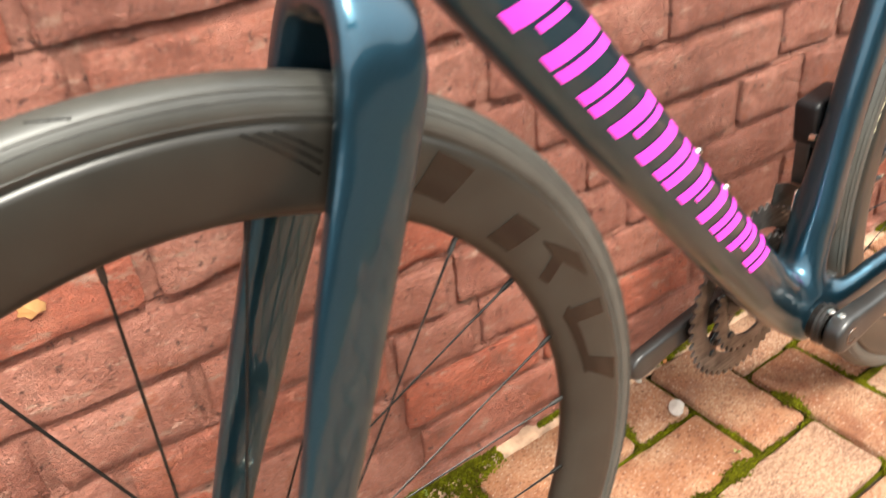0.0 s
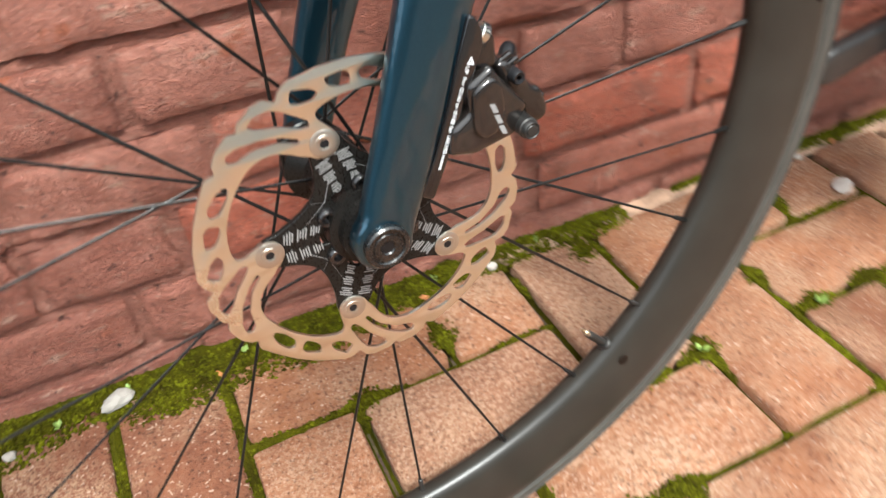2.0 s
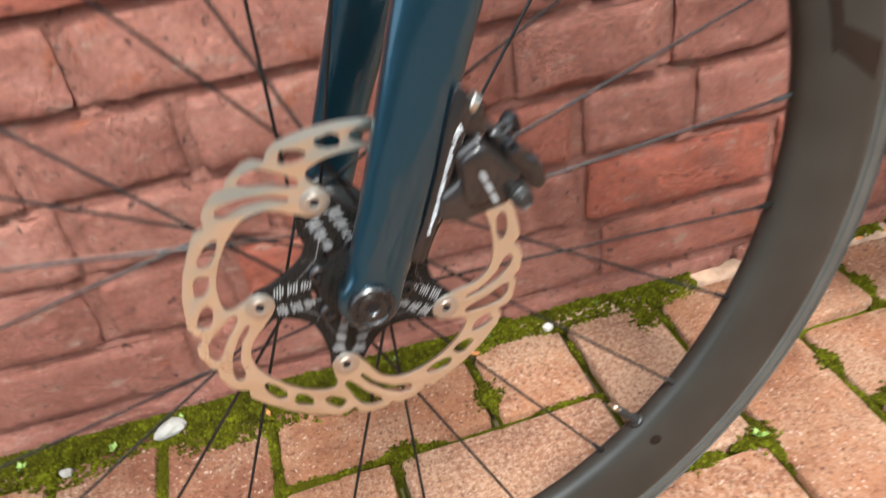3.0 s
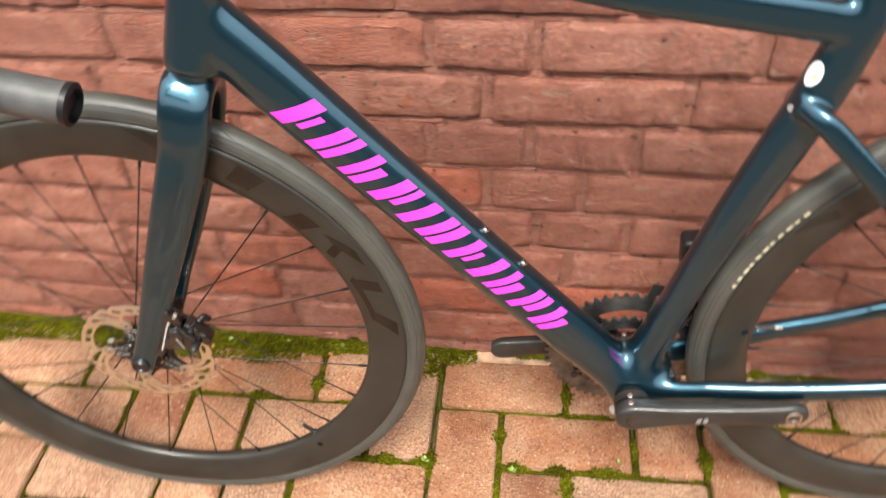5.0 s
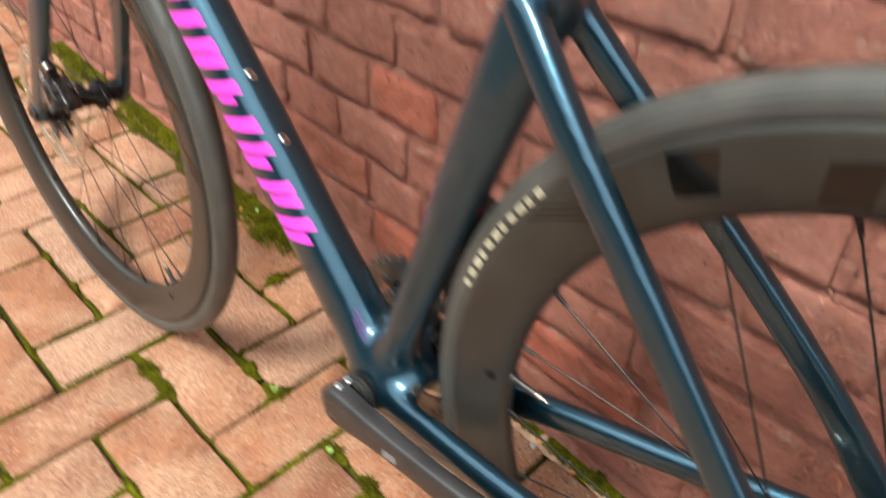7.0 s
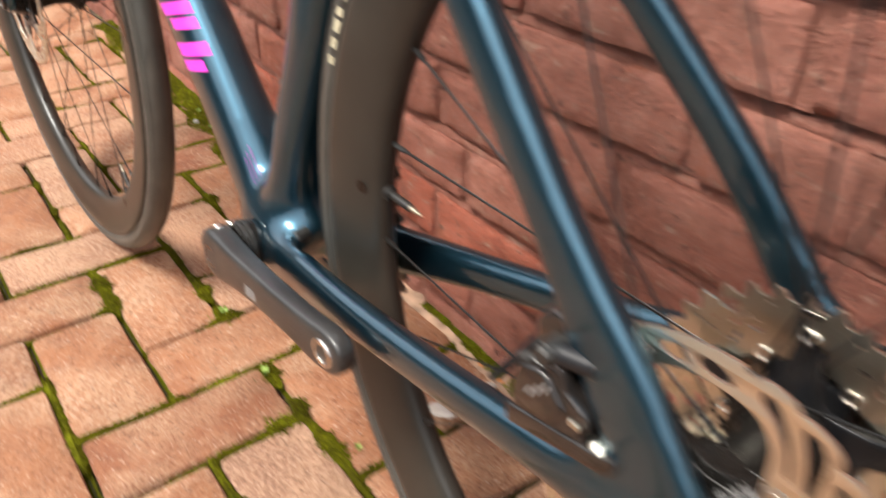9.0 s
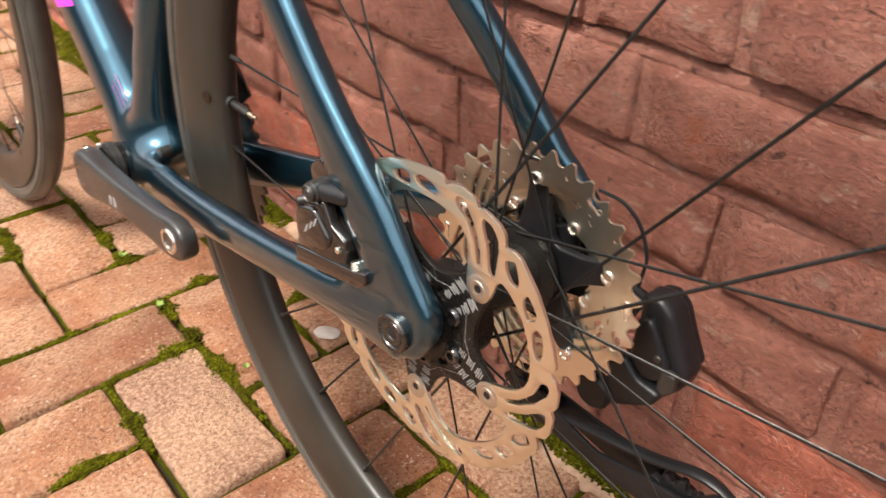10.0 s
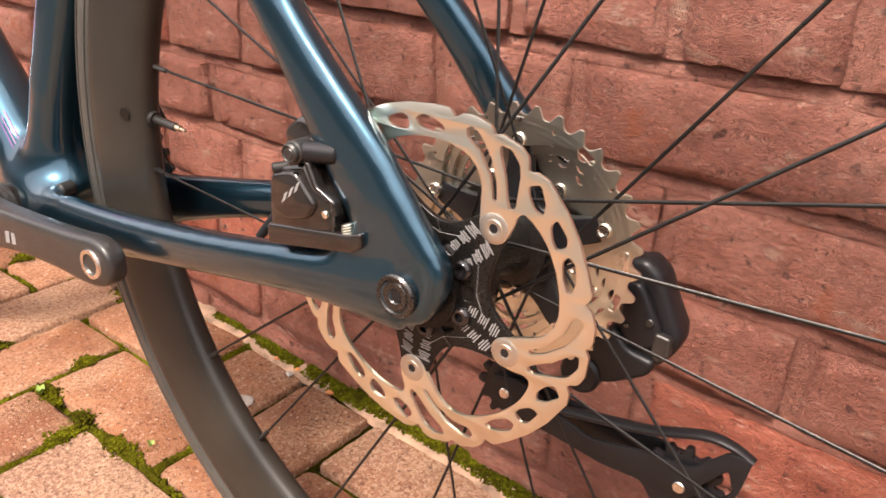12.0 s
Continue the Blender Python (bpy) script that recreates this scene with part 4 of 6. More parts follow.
# ---- brake calipers ----
def caliper_front():
    body = plate([rounded([(0.0488, 0.3995), (0.0607, 0.4060), (0.0651, 0.3990), (0.0713, 0.3910), (0.0780, 0.3823), (0.0735, 0.3750), (0.0704, 0.3695), (0.0652, 0.3688), (0.0499, 0.3665), (0.0370, 0.3700), (0.0395, 0.3819), (0.0486, 0.3870)], 0.0022)], -0.0425, 0.0270, 0.0028, 2)
    ob = part("brake_caliper", body, CALIPER, bike, "glossy black front disc brake caliper", sharp=35)
    part("piston_dome", plate([rounded([(0.0500, 0.3985), (0.0598, 0.4025), (0.0640, 0.3970), (0.0655, 0.3860), (0.0625, 0.3760), (0.0540, 0.3735), (0.0490, 0.3790)], 0.004)], -0.0555, 0.0060, 0.0020, 3), CALIPER, ob, "smooth raised piston dome", sharp=50)
    part("caliper_lobe", plate([rounded([(0.0660, 0.4027), (0.0712, 0.4035), (0.0801, 0.3945), (0.0833, 0.3880), (0.0895, 0.3840), (0.0925, 0.3738), (0.0915, 0.3690), (0.0865, 0.3670), (0.0800, 0.3720), (0.0720, 0.3860)], 0.003)], -0.0400, 0.0200, 0.0030, 2), CALIPER, ob, "rounded outer lobe", sharp=45)
    part("caliper_bracket", plate([rounded([(0.0550, 0.4190), (0.0613, 0.4214), (0.0654, 0.4170), (0.0656, 0.4035), (0.0600, 0.4030), (0.0535, 0.4060)], 0.0018)], -0.0455, 0.0130, 0.0020, 2), CALIPER, ob, "glossy upper bracket", sharp=40)
    adapter = plate([rounded([(0.0535, 0.4290), (0.0565, 0.4275), (0.0592, 0.4215), (0.0590, 0.4150), (0.0555, 0.4075), (0.0497, 0.3955), (0.0425, 0.3806), (0.0362, 0.3665), (0.0275, 0.3500), (0.0210, 0.3540), (0.0310, 0.3720), (0.0400, 0.3930), (0.0460, 0.4100)], 0.002)], -0.0478, 0.0110, 0.0010, 2)
    part("caliper_adapter", adapter, BLACK, ob, "black brake adapter strip")
    part("knurled_bolt", rod(bmesh.new(), (0.0590, -0.0490, 0.4197), (0.0622, -0.0490, 0.4170), 0.0044, 22, edge=0.0005), STEEL, ob, "knurled steel bolt")
    for k in range(9):
        a = radians(200 + 18 * k)
        u, w = Vector((0.76, 0, -0.65)), Vector((0.65, 0, 0.76))
        c = Vector((0.0592, -0.0490, 0.4195)) + Vector((0, math.cos(a) * 0.0044, 0)) + w * (math.sin(a) * -0.0044)
        part("knurl", rod(bmesh.new(), c, c + u * 0.0034, 0.0004, 6), GREY, ob)
    part("banjo_bolt", turned(bmesh.new(), [(0, -0.0628), (0.0024, -0.0628), (0.0028, -0.0622), (0.0034, -0.0622), (0.0038, -0.0628), (0.0042, -0.0622), (0.0044, -0.0600), (0.0050, -0.0595), (0.0050, -0.045)], 0.0750, 0.3728, 28), GREY, ob, "round grey bolt head")
    part("bleed_bolt", turned(bmesh.new(), [(0.0013, -0.0500), (0.0013, -0.0545), (0.0026, -0.0550), (0.0033, -0.0540), (0.0036, -0.040)], 0.0745, 0.3955, 20), PLASTIC, ob, "black socket bolt")
    for k in range(2):
        c = Vector((0.0690 + 0.0032 * k, -0.0470, 0.4020 - 0.0030 * k))
        part("fin", rod(bmesh.new(), c, c + Vector((0.0058, -0.001, 0.0030)), 0.0016, 10, edge=0.0004), CALIPER, ob)
        c = Vector((0.0852 - 0.0008 * k, -0.0490, 0.3790 - 0.0048 * k))
        part("fin", rod(bmesh.new(), c, c + Vector((0.0052, 0.001, 0.0012)), 0.0013, 10, edge=0.0004), CALIPER, ob)
    part("hose_elbow", tube(bmesh.new(), [(0.0785, -0.035, 0.395, 0.0040, 0.0040), (0.084, -0.030, 0.398, 0.0036, 0.0036), (0.087, -0.026, 0.390, 0.0036, 0.0036)], 12, 2), PLASTIC, ob)
    # the strip's writing, read downwards
    d, up = Vector((-0.395, -0.919)), Vector((0.919, -0.395))
    bm = lettering("UP  For \u00d8160 or \u00d8180 for 160/180 mount", 0.0027)
    for v in bm.verts:
        q = Vector((0.0500, 0.4085)) + d * v.co.x + up * v.co.y
        v.co = (q.x, -0.05342 - v.co.z, q.y)
    part("adapter_writing", bm, WHITE, ob, "small white writing on the adapter", smooth=False)
    tri = plate([[(0.0503, 0.4090), (0.0536, 0.4080), (0.0528, 0.4118)], [(0.0512, 0.4094), (0.0527, 0.4090), (0.0523, 0.4106)]], -0.05342, 0.0002)
    part("arrow_mark", tri, WHITE, ob, "white triangle mark", smooth=False)
    for k in range(3):
        x, z = 0.0566 + 0.0019 * k, 0.3905 - 0.0058 * k
        q = [(x, z), (x + 0.0026, z - 0.0007), (x + 0.0042, z - 0.0052), (x + 0.0017, z - 0.0046)]
        part("print_bar", plate([q], -0.05865, 0.0002), GREYPRINT, ob, "grey print bar", smooth=False)


def caliper_rear():
    body = plate([rounded([(0.9215, 0.3850), (0.9396, 0.3900), (0.9452, 0.3810), (0.9554, 0.3772), (0.9575, 0.3620), (0.9520, 0.3590), (0.9173, 0.3530), (0.9168, 0.3727)], 0.002)], -0.0570, 0.0320, 0.0026, 2)
    ob = part("brake_caliper", body, CALIPER, bike, "glossy black rear disc brake caliper on the chainstay", sharp=35)
    part("piston_dome", plate([rounded([(0.9205, 0.3820), (0.9360, 0.3865), (0.9430, 0.3790), (0.9490, 0.3730), (0.9440, 0.3655), (0.9300, 0.3615), (0.9205, 0.3650)], 0.004)], -0.0725, 0.0060, 0.0020, 3), CALIPER, ob, "smooth raised piston dome", sharp=50)
    part("caliper_lobe", plate([rounded([(0.9190, 0.3995), (0.9219, 0.4030), (0.9290, 0.4085), (0.9350, 0.4075), (0.9440, 0.4030), (0.9500, 0.3900), (0.9400, 0.3880), (0.9220, 0.3835)], 0.0025)], -0.0520, 0.0260, 0.0030, 2), CALIPER, ob, "rounded upper lobe", sharp=45)
    mount = plate([rounded([(0.9165, 0.3560), (0.9665, 0.3640), (0.9735, 0.3665), (0.9745, 0.3600), (0.9690, 0.3560), (0.9165, 0.3460)], 0.0015)], -0.0655, 0.0170, 0.001, 2)
    part("caliper_mount", mount, CALIPER, ob, "black caliper base plate")
    part("banjo_bolt", turned(bmesh.new(), [(0, -0.0775), (0.0022, -0.0775), (0.0026, -0.0770), (0.0033, -0.0770), (0.0037, -0.0776), (0.0045, -0.0768), (0.0047, -0.0750), (0.0054, -0.0745), (0.0054, -0.060)], 0.9350, 0.3945, 28), GREY, ob, "round grey bolt head")
    part("hose_guide", rod(bmesh.new(), (0.938, -0.070, 0.3950), (0.955, -0.066, 0.3960), 0.0048, 18, edge=0.001), PLASTIC, ob)
    part("bleed_nipple", rod(bmesh.new(), (0.926, -0.068, 0.3850), (0.9215, -0.0745, 0.3843), 0.0024, 14, edge=0.0005), GREY, ob, "small metal bleed nipple")
    for k in range(4):
        part("mount_thread", rod(bmesh.new(), (0.9640, -0.0705, 0.3630 + 0.0013 * k), (0.9637, -0.0705, 0.3638 + 0.0013 * k), 0.0030, 18, edge=0.0003), STEEL, ob, "bright threaded bolt turn")
    part("body_rib", plate([rounded([(0.9395, 0.3915), (0.9425, 0.3915), (0.9475, 0.3815), (0.9580, 0.3765), (0.9590, 0.3700), (0.9560, 0.3720), (0.9550, 0.3755), (0.9450, 0.3795)], 0.001)], -0.0705, 0.006, 0.0012, 2), CALIPER, ob, "raised glossy rib")
    part("pad_pin", rod(bmesh.new(), (0.9535, -0.0725, 0.3700), (0.9533, -0.0745, 0.3700), 0.0018, 12, edge=0.0004), STEEL, ob)
    part("hose", tube(bmesh.new(), [(0.930, -0.040, 0.400, 0.0026, 0.0026), (0.915, -0.030, 0.395, 0.0026, 0.0026), (0.900, -0.034, 0.365, 0.0026, 0.0026), (0.880, -0.046, 0.330, 0.0026, 0.0026)], 10, 2), PLASTIC, ob, "black brake hose")
    for k in range(3):
        x, z = 0.9285 + 0.0038 * k, 0.3698 + 0.0032 * k
        q = [(x, z), (x + 0.0020, z + 0.0017), (x + 0.0040, z + 0.0066), (x + 0.0020, z + 0.0049)]
        part("print_bar", plate([q], -0.07565, 0.0002), GREYPRINT, ob, "grey print bar", smooth=False)


caliper_front()
caliper_rear()


# ---- cranks, rings and gears ----
def toothed(cx, cz, r, teeth, depth, shift=0.0):
    out = []
    for k in range(teeth):
        a = (k + shift) / teeth * 2 * math.pi
        w = 2 * math.pi / teeth
        for f, d in ((-0.5, -depth), (-0.34, -depth * 0.9), (-0.17, -0.1 * depth), (-0.08, 0.0), (0.08, 0.0), (0.17, -0.1 * depth), (0.34, -depth * 0.9)):
            out.append((cx + (r + d) * math.cos(a + f * w), cz + (r + d) * math.sin(a + f * w)))
    return out


def crank_arm(side):
    way = 1 if side < 0 else -1
    t = Vector((0.1785, 0.0225)).normalized() if side < 0 else Vector((-0.1585, -0.0210)).normalized()
    y0 = side * (0.0605 if side < 0 else 0.0500)
    long = 1.0 if side < 0 else 0.89
    n = Vector((-t.y, t.x))
    keys = []
    for s, a, b, out, drop in ((-0.0215, 0.006, 0.006, 0.0, 0.0), (-0.019, 0.0125, 0.0085, 0.0, 0.0), (-0.011, 0.0185, 0.0105, 0.0, 0.0), (0.0, 0.0208, 0.0110, 0.0, 0.0), (0.016, 0.0196, 0.0105, 0.001, 0.0), (0.045, 0.0160, 0.0096, 0.004, 0.0018), (0.090, 0.0140, 0.0084, 0.008, 0.0030), (0.135, 0.0142, 0.0078, 0.0105, 0.0018), (0.162, 0.0156, 0.0076, 0.0115, 0.0), (0.1785, 0.0158, 0.0074, 0.0115, 0.0), (0.188, 0.0132, 0.0070, 0.0115, 0.0), (0.1940, 0.0085, 0.0062, 0.0115, 0.0), (0.1960, 0.003, 0.004, 0.0115, 0.0)):
        s *= long if s > 0 else 1.0
        keys.append((BB[0] + t.x * s + n.x * drop * way, y0 + side * out, BB[1] + t.y * s + n.y * drop * way, a, b))
    arm = part("crank_arm", tube(bmesh.new(), keys, 24, 4.2, 4), CRANK, bike, "satin dark grey crank arm without a pedal", sharp=50)
    p = Vector((BB[0] + t.x * 0.1785 * long, 0, BB[1] + t.y * 0.1785 * long))
    yo = y0 + side * 0.0115 + side * 0.0078
    part("pedal_thread", turned(bmesh.new(), [(0.0068, yo - side * 0.006), (0.0068, yo + side * 0.0006), (0.0092, yo + side * 0.0008), (0.0096, yo - side * 0.001)], p.x, p.z, 26), BRIGHT, arm, "bright threaded pedal hole")
    # A black disc gives the threaded opening its inner shade.
    part("hole", rod(bmesh.new(), (p.x, yo - side * 0.003, p.z), (p.x, yo - side * 0.0022, p.z), 0.0068, 20), PLASTIC, arm)
    yb = y0 + side * 0.0098
    part("preload_cap", turned(bmesh.new(), [(0, yb - side * 0.001), (0.0052, yb - side * 0.001), (0.0066, yb + side * 0.0012), (0.0098, yb + side * 0.0012), (0.0106, yb - side * 0.0005)], *BB, 28), BLACK, arm, "black crank cap")
    for k in range(2):
        q = Vector((BB[0], y0 - side * (0.0005 + 0.0105 * k), BB[1])) + Vector((n.x, 0, n.y)) * 0.0190 * way - Vector((t.x, 0, t.y)) * 0.002
        part("pinch_bolt", rod(bmesh.new(), q, q + Vector((n.x, 0, n.y)) * 0.0034 * way, 0.0033, 14, edge=0.0005), BRIGHT, arm, "bright pinch bolt")
    for k in range(3):
        s = (0.070 + 0.008 * k) * long
        c = Vector((BB[0] + t.x * s, BB[1] + t.y * s))
        yy = y0 + side * (0.0082 + 0.0068)
        q = [c - n * 0.0042, c + t * 0.0052 - n * 0.0042, c + t * 0.0072 + n * 0.0042, c + t * 0.002 + n * 0.0042]
        part("print_bar", plate([[tuple(v) for v in q]], yy + side * 0.0009, 0.0003), GREYPRINT, arm, "pale print bar", smooth=False)
    return arm


CRANK = worn("satin_dark_crank", (0.030, 0.029, 0.028), 0.36, 0.3, 0.15, spread=0.12)
crank_arm(-1)
crank_arm(1)
for s in (-1, 1):
    cup = part("bearing_cup", rod(bmesh.new(), (BB[0], s * 0.033, BB[1]), (BB[0], s * 0.0495, BB[1]), 0.0195, 30, edge=0.001), ANODISED, bike, "black bottom bracket cup")
    part("seal_ring", turned(bmesh.new(), [(0.0195, s * 0.0400), (0.0216, s * 0.0404), (0.0216, s * 0.0430), (0.0204, s * 0.0436), (0.0204, s * 0.0450), (0.0214, s * 0.0454), (0.0214, s * 0.0474), (0.0195, s * 0.0480)], *BB, 40), GREY, cup, "grey ribbed bearing seal")
for r, teeth, y, hole in ((0.1020, 50, 0.0430, 0.074), (0.0700, 34, 0.0360, 0.049)):
    cut = [circle(*BB, hole, 48)]
    ring_ob = part("chainring", plate([toothed(*BB, r, teeth, 0.0062)] + cut, y, 0.0032, 0.0004), RING, bike, "dark steel toothed chainring without a chain", sharp=30)
    for k in range(4):
        a = radians(40 + 90 * k)
        q = (BB[0] + hole * 1.06 * math.cos(a), BB[1] + hole * 1.06 * math.sin(a))
        part("ring_bolt", rod(bmesh.new(), (q[0], y - 0.004, q[1]), (q[0], y + 0.004, q[1]), 0.0048, 16, edge=0.0006), GREY, ring_ob, "grey ring bolt")
for k in range(4):
    a = radians(40 + 90 * k)
    u = (math.cos(a), math.sin(a))
    part("spider_arm", tube(bmesh.new(), [(BB[0] + u[0] * 0.012, 0.051, BB[1] + u[1] * 0.012, 0.013, 0.006), (BB[0] + u[0] * 0.045, 0.049, BB[1] + u[1] * 0.045, 0.0095, 0.005), (BB[0] + u[0] * 0.078, 0.0465, BB[1] + u[1] * 0.078, 0.010, 0.004)], 14, 2.6), BLACK, bike, "black spider arm")

def sprocket_teeth(cx, cz, r, teeth, depth, shift):
    """Pointed teeth with round gullets."""
    out = []
    for k in range(teeth):
        a, w = (k + shift) / teeth * 2 * math.pi, 2 * math.pi / teeth
        cut = 0.16 if (k * 7) % 5 == 0 else 0.0
        for f, d in ((-0.50, -1.0), (-0.40, -0.96), (-0.30, -0.80), (-0.22, -0.50), (-0.11, -0.06 - cut), (-0.06, -cut), (0.06, 0.0), (0.11, -0.06), (0.22, -0.50), (0.30, -0.80), (0.40, -0.96)):
            out.append((cx + (r + d * depth) * math.cos(a + f * w), cz + (r + d * depth) * math.sin(a + f * w)))
    return out


cassette = part("cassette", rod(bmesh.new(), (REAR[0], 0.0195, REAR[1]), (REAR[0], 0.0575, REAR[1]), 0.0195, 30), ANODISED, bike, "nickel-grey twelve-speed cassette without a chain")


def on_gear(r, a):
    return (REAR[0] + r * math.cos(a), REAR[1] + r * math.sin(a))


def scalloped(r, lobes, wave, start):
    """The waved inner edge of a sprocket, deep between its rivets."""
    return [on_gear(r + wave * math.cos(lobes * (a - start)), a) for a in np.arange(90) / 90 * 2 * math.pi]


sizes = [34, 30, 27, 24, 21, 19, 17, 15, 14, 13, 12, 11]
for k, teeth in enumerate(sizes):
    r = teeth * 0.00203 + 0.0020
    y = 0.0225 + 0.00305 * k
    start = radians(20 if k < 3 else 56)
    inner = scalloped(r * (0.78, 0.79, 0.80, 0.72, 0.74, 0.76)[k], 5, (-0.0055, -0.0045, -0.0035, -0.0030, -0.0025, -0.0020)[k], start) if k < 6 else circle(*REAR, r - 0.0078, 40)
    loops = [sprocket_teeth(*REAR, r, teeth, 0.0056, 0.3 * k), inner]
    if k < 5:
        for j in range(20):
            a = radians(18 * j) + start
            if k == 0 and j % 4 == 2:
                mid = r * 0.885
                loops.append(rounded([on_gear(mid + q, a + d) for q, d in ((-0.0020, -0.085), (-0.0018, 0.085), (0.0020, 0.075), (0.0020, -0.075))], 0.0018, 3))
            elif j % 4 in (1, 3):
                loops.append(circle(*on_gear(r * (0.89 if j % 4 == 1 else 0.875), a), 0.0012, 10))
    part("sprocket", plate(loops, y, 0.0017, 0.0002), CASSETTE, cassette, "toothed nickel sprocket", sharp=20)
    # shifting ramps: short bright steps pressed into the face
    if k < 4:
        for j in range(4):
            a = radians(90 * j + 31 * k)
            w = [on_gear(r * 0.905, a), on_gear(r * 0.905, a + 0.16), on_gear(r * 0.875, a + 0.17), on_gear(r * 0.868, a + 0.02)]
            part("shift_ramp", plate([rounded(w, 0.0008, 2)], y - 0.0009, 0.0008, 0.0002), BRIGHT, cassette, "bright pressed shifting ramp", sharp=20)
for step, (y, hub, tip, rivet) in enumerate(((0.0268, 0.0240, 0.0530, 0.0525), (0.0375, 0.0215, 0.0350, 0.0345))):
    star = []
    for j in range(5):
        a = radians(72 * j + 20 + 36 * step)
        star += [on_gear(hub, a - 0.52), on_gear(hub + (tip - hub) * 0.45, a - 0.20), on_gear(tip - 0.003, a - 0.13), on_gear(tip + 0.003, a), on_gear(tip - 0.003, a + 0.13), on_gear(hub + (tip - hub) * 0.45, a + 0.20), on_gear(hub, a + 0.52)]
    part("sprocket_carrier", plate([rounded(star, 0.003, 3), circle(*REAR, 0.0192, 32)], y, 0.0056, 0.0012, 2), PLASTIC, cassette, "black five-armed sprocket carrier", sharp=35)
    for j in range(5):
        px, pz = on_gear(rivet, radians(72 * j + 20 + 36 * step))
        front = 0.0214 if step == 0 else 0.0306
        part("carrier_rivet", turned(bmesh.new(), [(0, front - 0.0004), (0.0016, front - 0.0004), (0.0018, front + 0.0004), (0.0024, front - 0.0014), (0.0034, front - 0.0014), (0.0038, front - 0.0004), (0.0042, front + 0.0006), (0.0044, front + 0.004)], px, pz, 18), BRIGHT, cassette, "round bright rivet")


def rear_derailleur():
    body = plate([rounded([(1.046, 0.333), (1.057, 0.336), (1.066, 0.330), (1.074, 0.314), (1.083, 0.296), (1.080, 0.286), (1.072, 0.275), (1.050, 0.265), (1.036, 0.262), (1.034, 0.275), (1.042, 0.290), (1.047, 0.308)], 0.004)], 0.0680, 0.0200, 0.0055, 3)
    ob = part("rear_derailleur", body, PLASTIC, bike, "black electronic rear derailleur with a free-hanging cage", sharp=60)
    part("motor_cover", plate([rounded([(1.049, 0.322), (1.058, 0.325), (1.066, 0.312), (1.074, 0.298), (1.072, 0.290), (1.060, 0.284), (1.049, 0.294)], 0.004)], 0.0565, 0.008, 0.0034, 3), PLASTIC, ob, "rounded black cover", sharp=60)
    part("lower_link", plate([rounded([(1.034, 0.284), (1.048, 0.296), (1.058, 0.286), (1.074, 0.284), (1.071, 0.274), (1.052, 0.262), (1.040, 0.258), (1.032, 0.266)], 0.004)], 0.0560, 0.014, 0.0034, 3), PLASTIC, ob, "angular black parallelogram link", sharp=50)
    part("upper_hook", plate([rounded([(1.046, 0.330), (1.056, 0.333), (1.065, 0.326), (1.072, 0.311), (1.081, 0.295), (1.074, 0.290), (1.060, 0.310)], 0.0035)], 0.0790, 0.014, 0.0050, 3), PLASTIC, ob, sharp=60)
    part("battery_lug", plate([rounded([(1.0700, 0.3000), (1.0790, 0.2990), (1.0800, 0.2890), (1.0740, 0.2820), (1.0690, 0.2860)], 0.0018)], 0.0545, 0.006, 0.0018, 3), GREY, ob, "grey slanted clip", sharp=50)
    part("pivot_screw", rod(bmesh.new(), (1.0665, 0.0530, 0.3045), (1.0665, 0.0512, 0.3045), 0.0024, 14, edge=0.0005), GREY, ob)
    part("pivot_screw", rod(bmesh.new(), (1.0545, 0.0530, 0.2985), (1.0545, 0.0515, 0.2985), 0.0014, 12, edge=0.0003), BLACK, ob)
    part("wire", tube(bmesh.new(), [(1.000, 0.072, 0.374, 0.0011, 0.0011), (1.016, 0.074, 0.3715, 0.0011, 0.0011), (1.028, 0.075, 0.362, 0.0011, 0.0011), (1.036, 0.075, 0.345, 0.0011, 0.0011), (1.036, 0.073, 0.326, 0.0011, 0.0011), (1.042, 0.071, 0.315, 0.0011, 0.0011)], 8, 2), PLASTIC, ob, "thin black wire loop")
    part("hanger_arm", tube(bmesh.new(), [(1.000, 0.0675, 0.336, 0.013, 0.004), (1.018, 0.070, 0.322, 0.012, 0.005), (1.040, 0.074, 0.312, 0.012, 0.006)], 14, 2.4), PLASTIC, ob, "black hanger")
    part("knuckle", rod(bmesh.new(), (1.034, 0.046, 0.262), (1.034, 0.074, 0.262), 0.0120, 24, edge=0.002), PLASTIC, ob, "round black knuckle")
    inner = plate([rounded([(0.984, 0.248), (1.004, 0.250), (1.024, 0.240), (1.050, 0.232), (1.080, 0.238), (1.106, 0.240), (1.122, 0.258), (1.134, 0.258), (1.131, 0.236), (1.120, 0.216), (1.104, 0.206), (1.090, 0.210), (1.082, 0.220), (1.060, 0.219), (1.030, 0.223), (1.004, 0.226), (0.984, 0.232)], 0.004), rounded([(1.112, 0.232), (1.124, 0.248), (1.128, 0.236), (1.120, 0.224)], 0.003), rounded([(1.104, 0.218), (1.112, 0.226), (1.114, 0.222), (1.110, 0.216)], 0.0015)], 0.0372, 0.0028, 0.0006, 1)
    cage = part("cage_plate", inner, PLASTIC, ob, "long black inner cage plate", sharp=35)
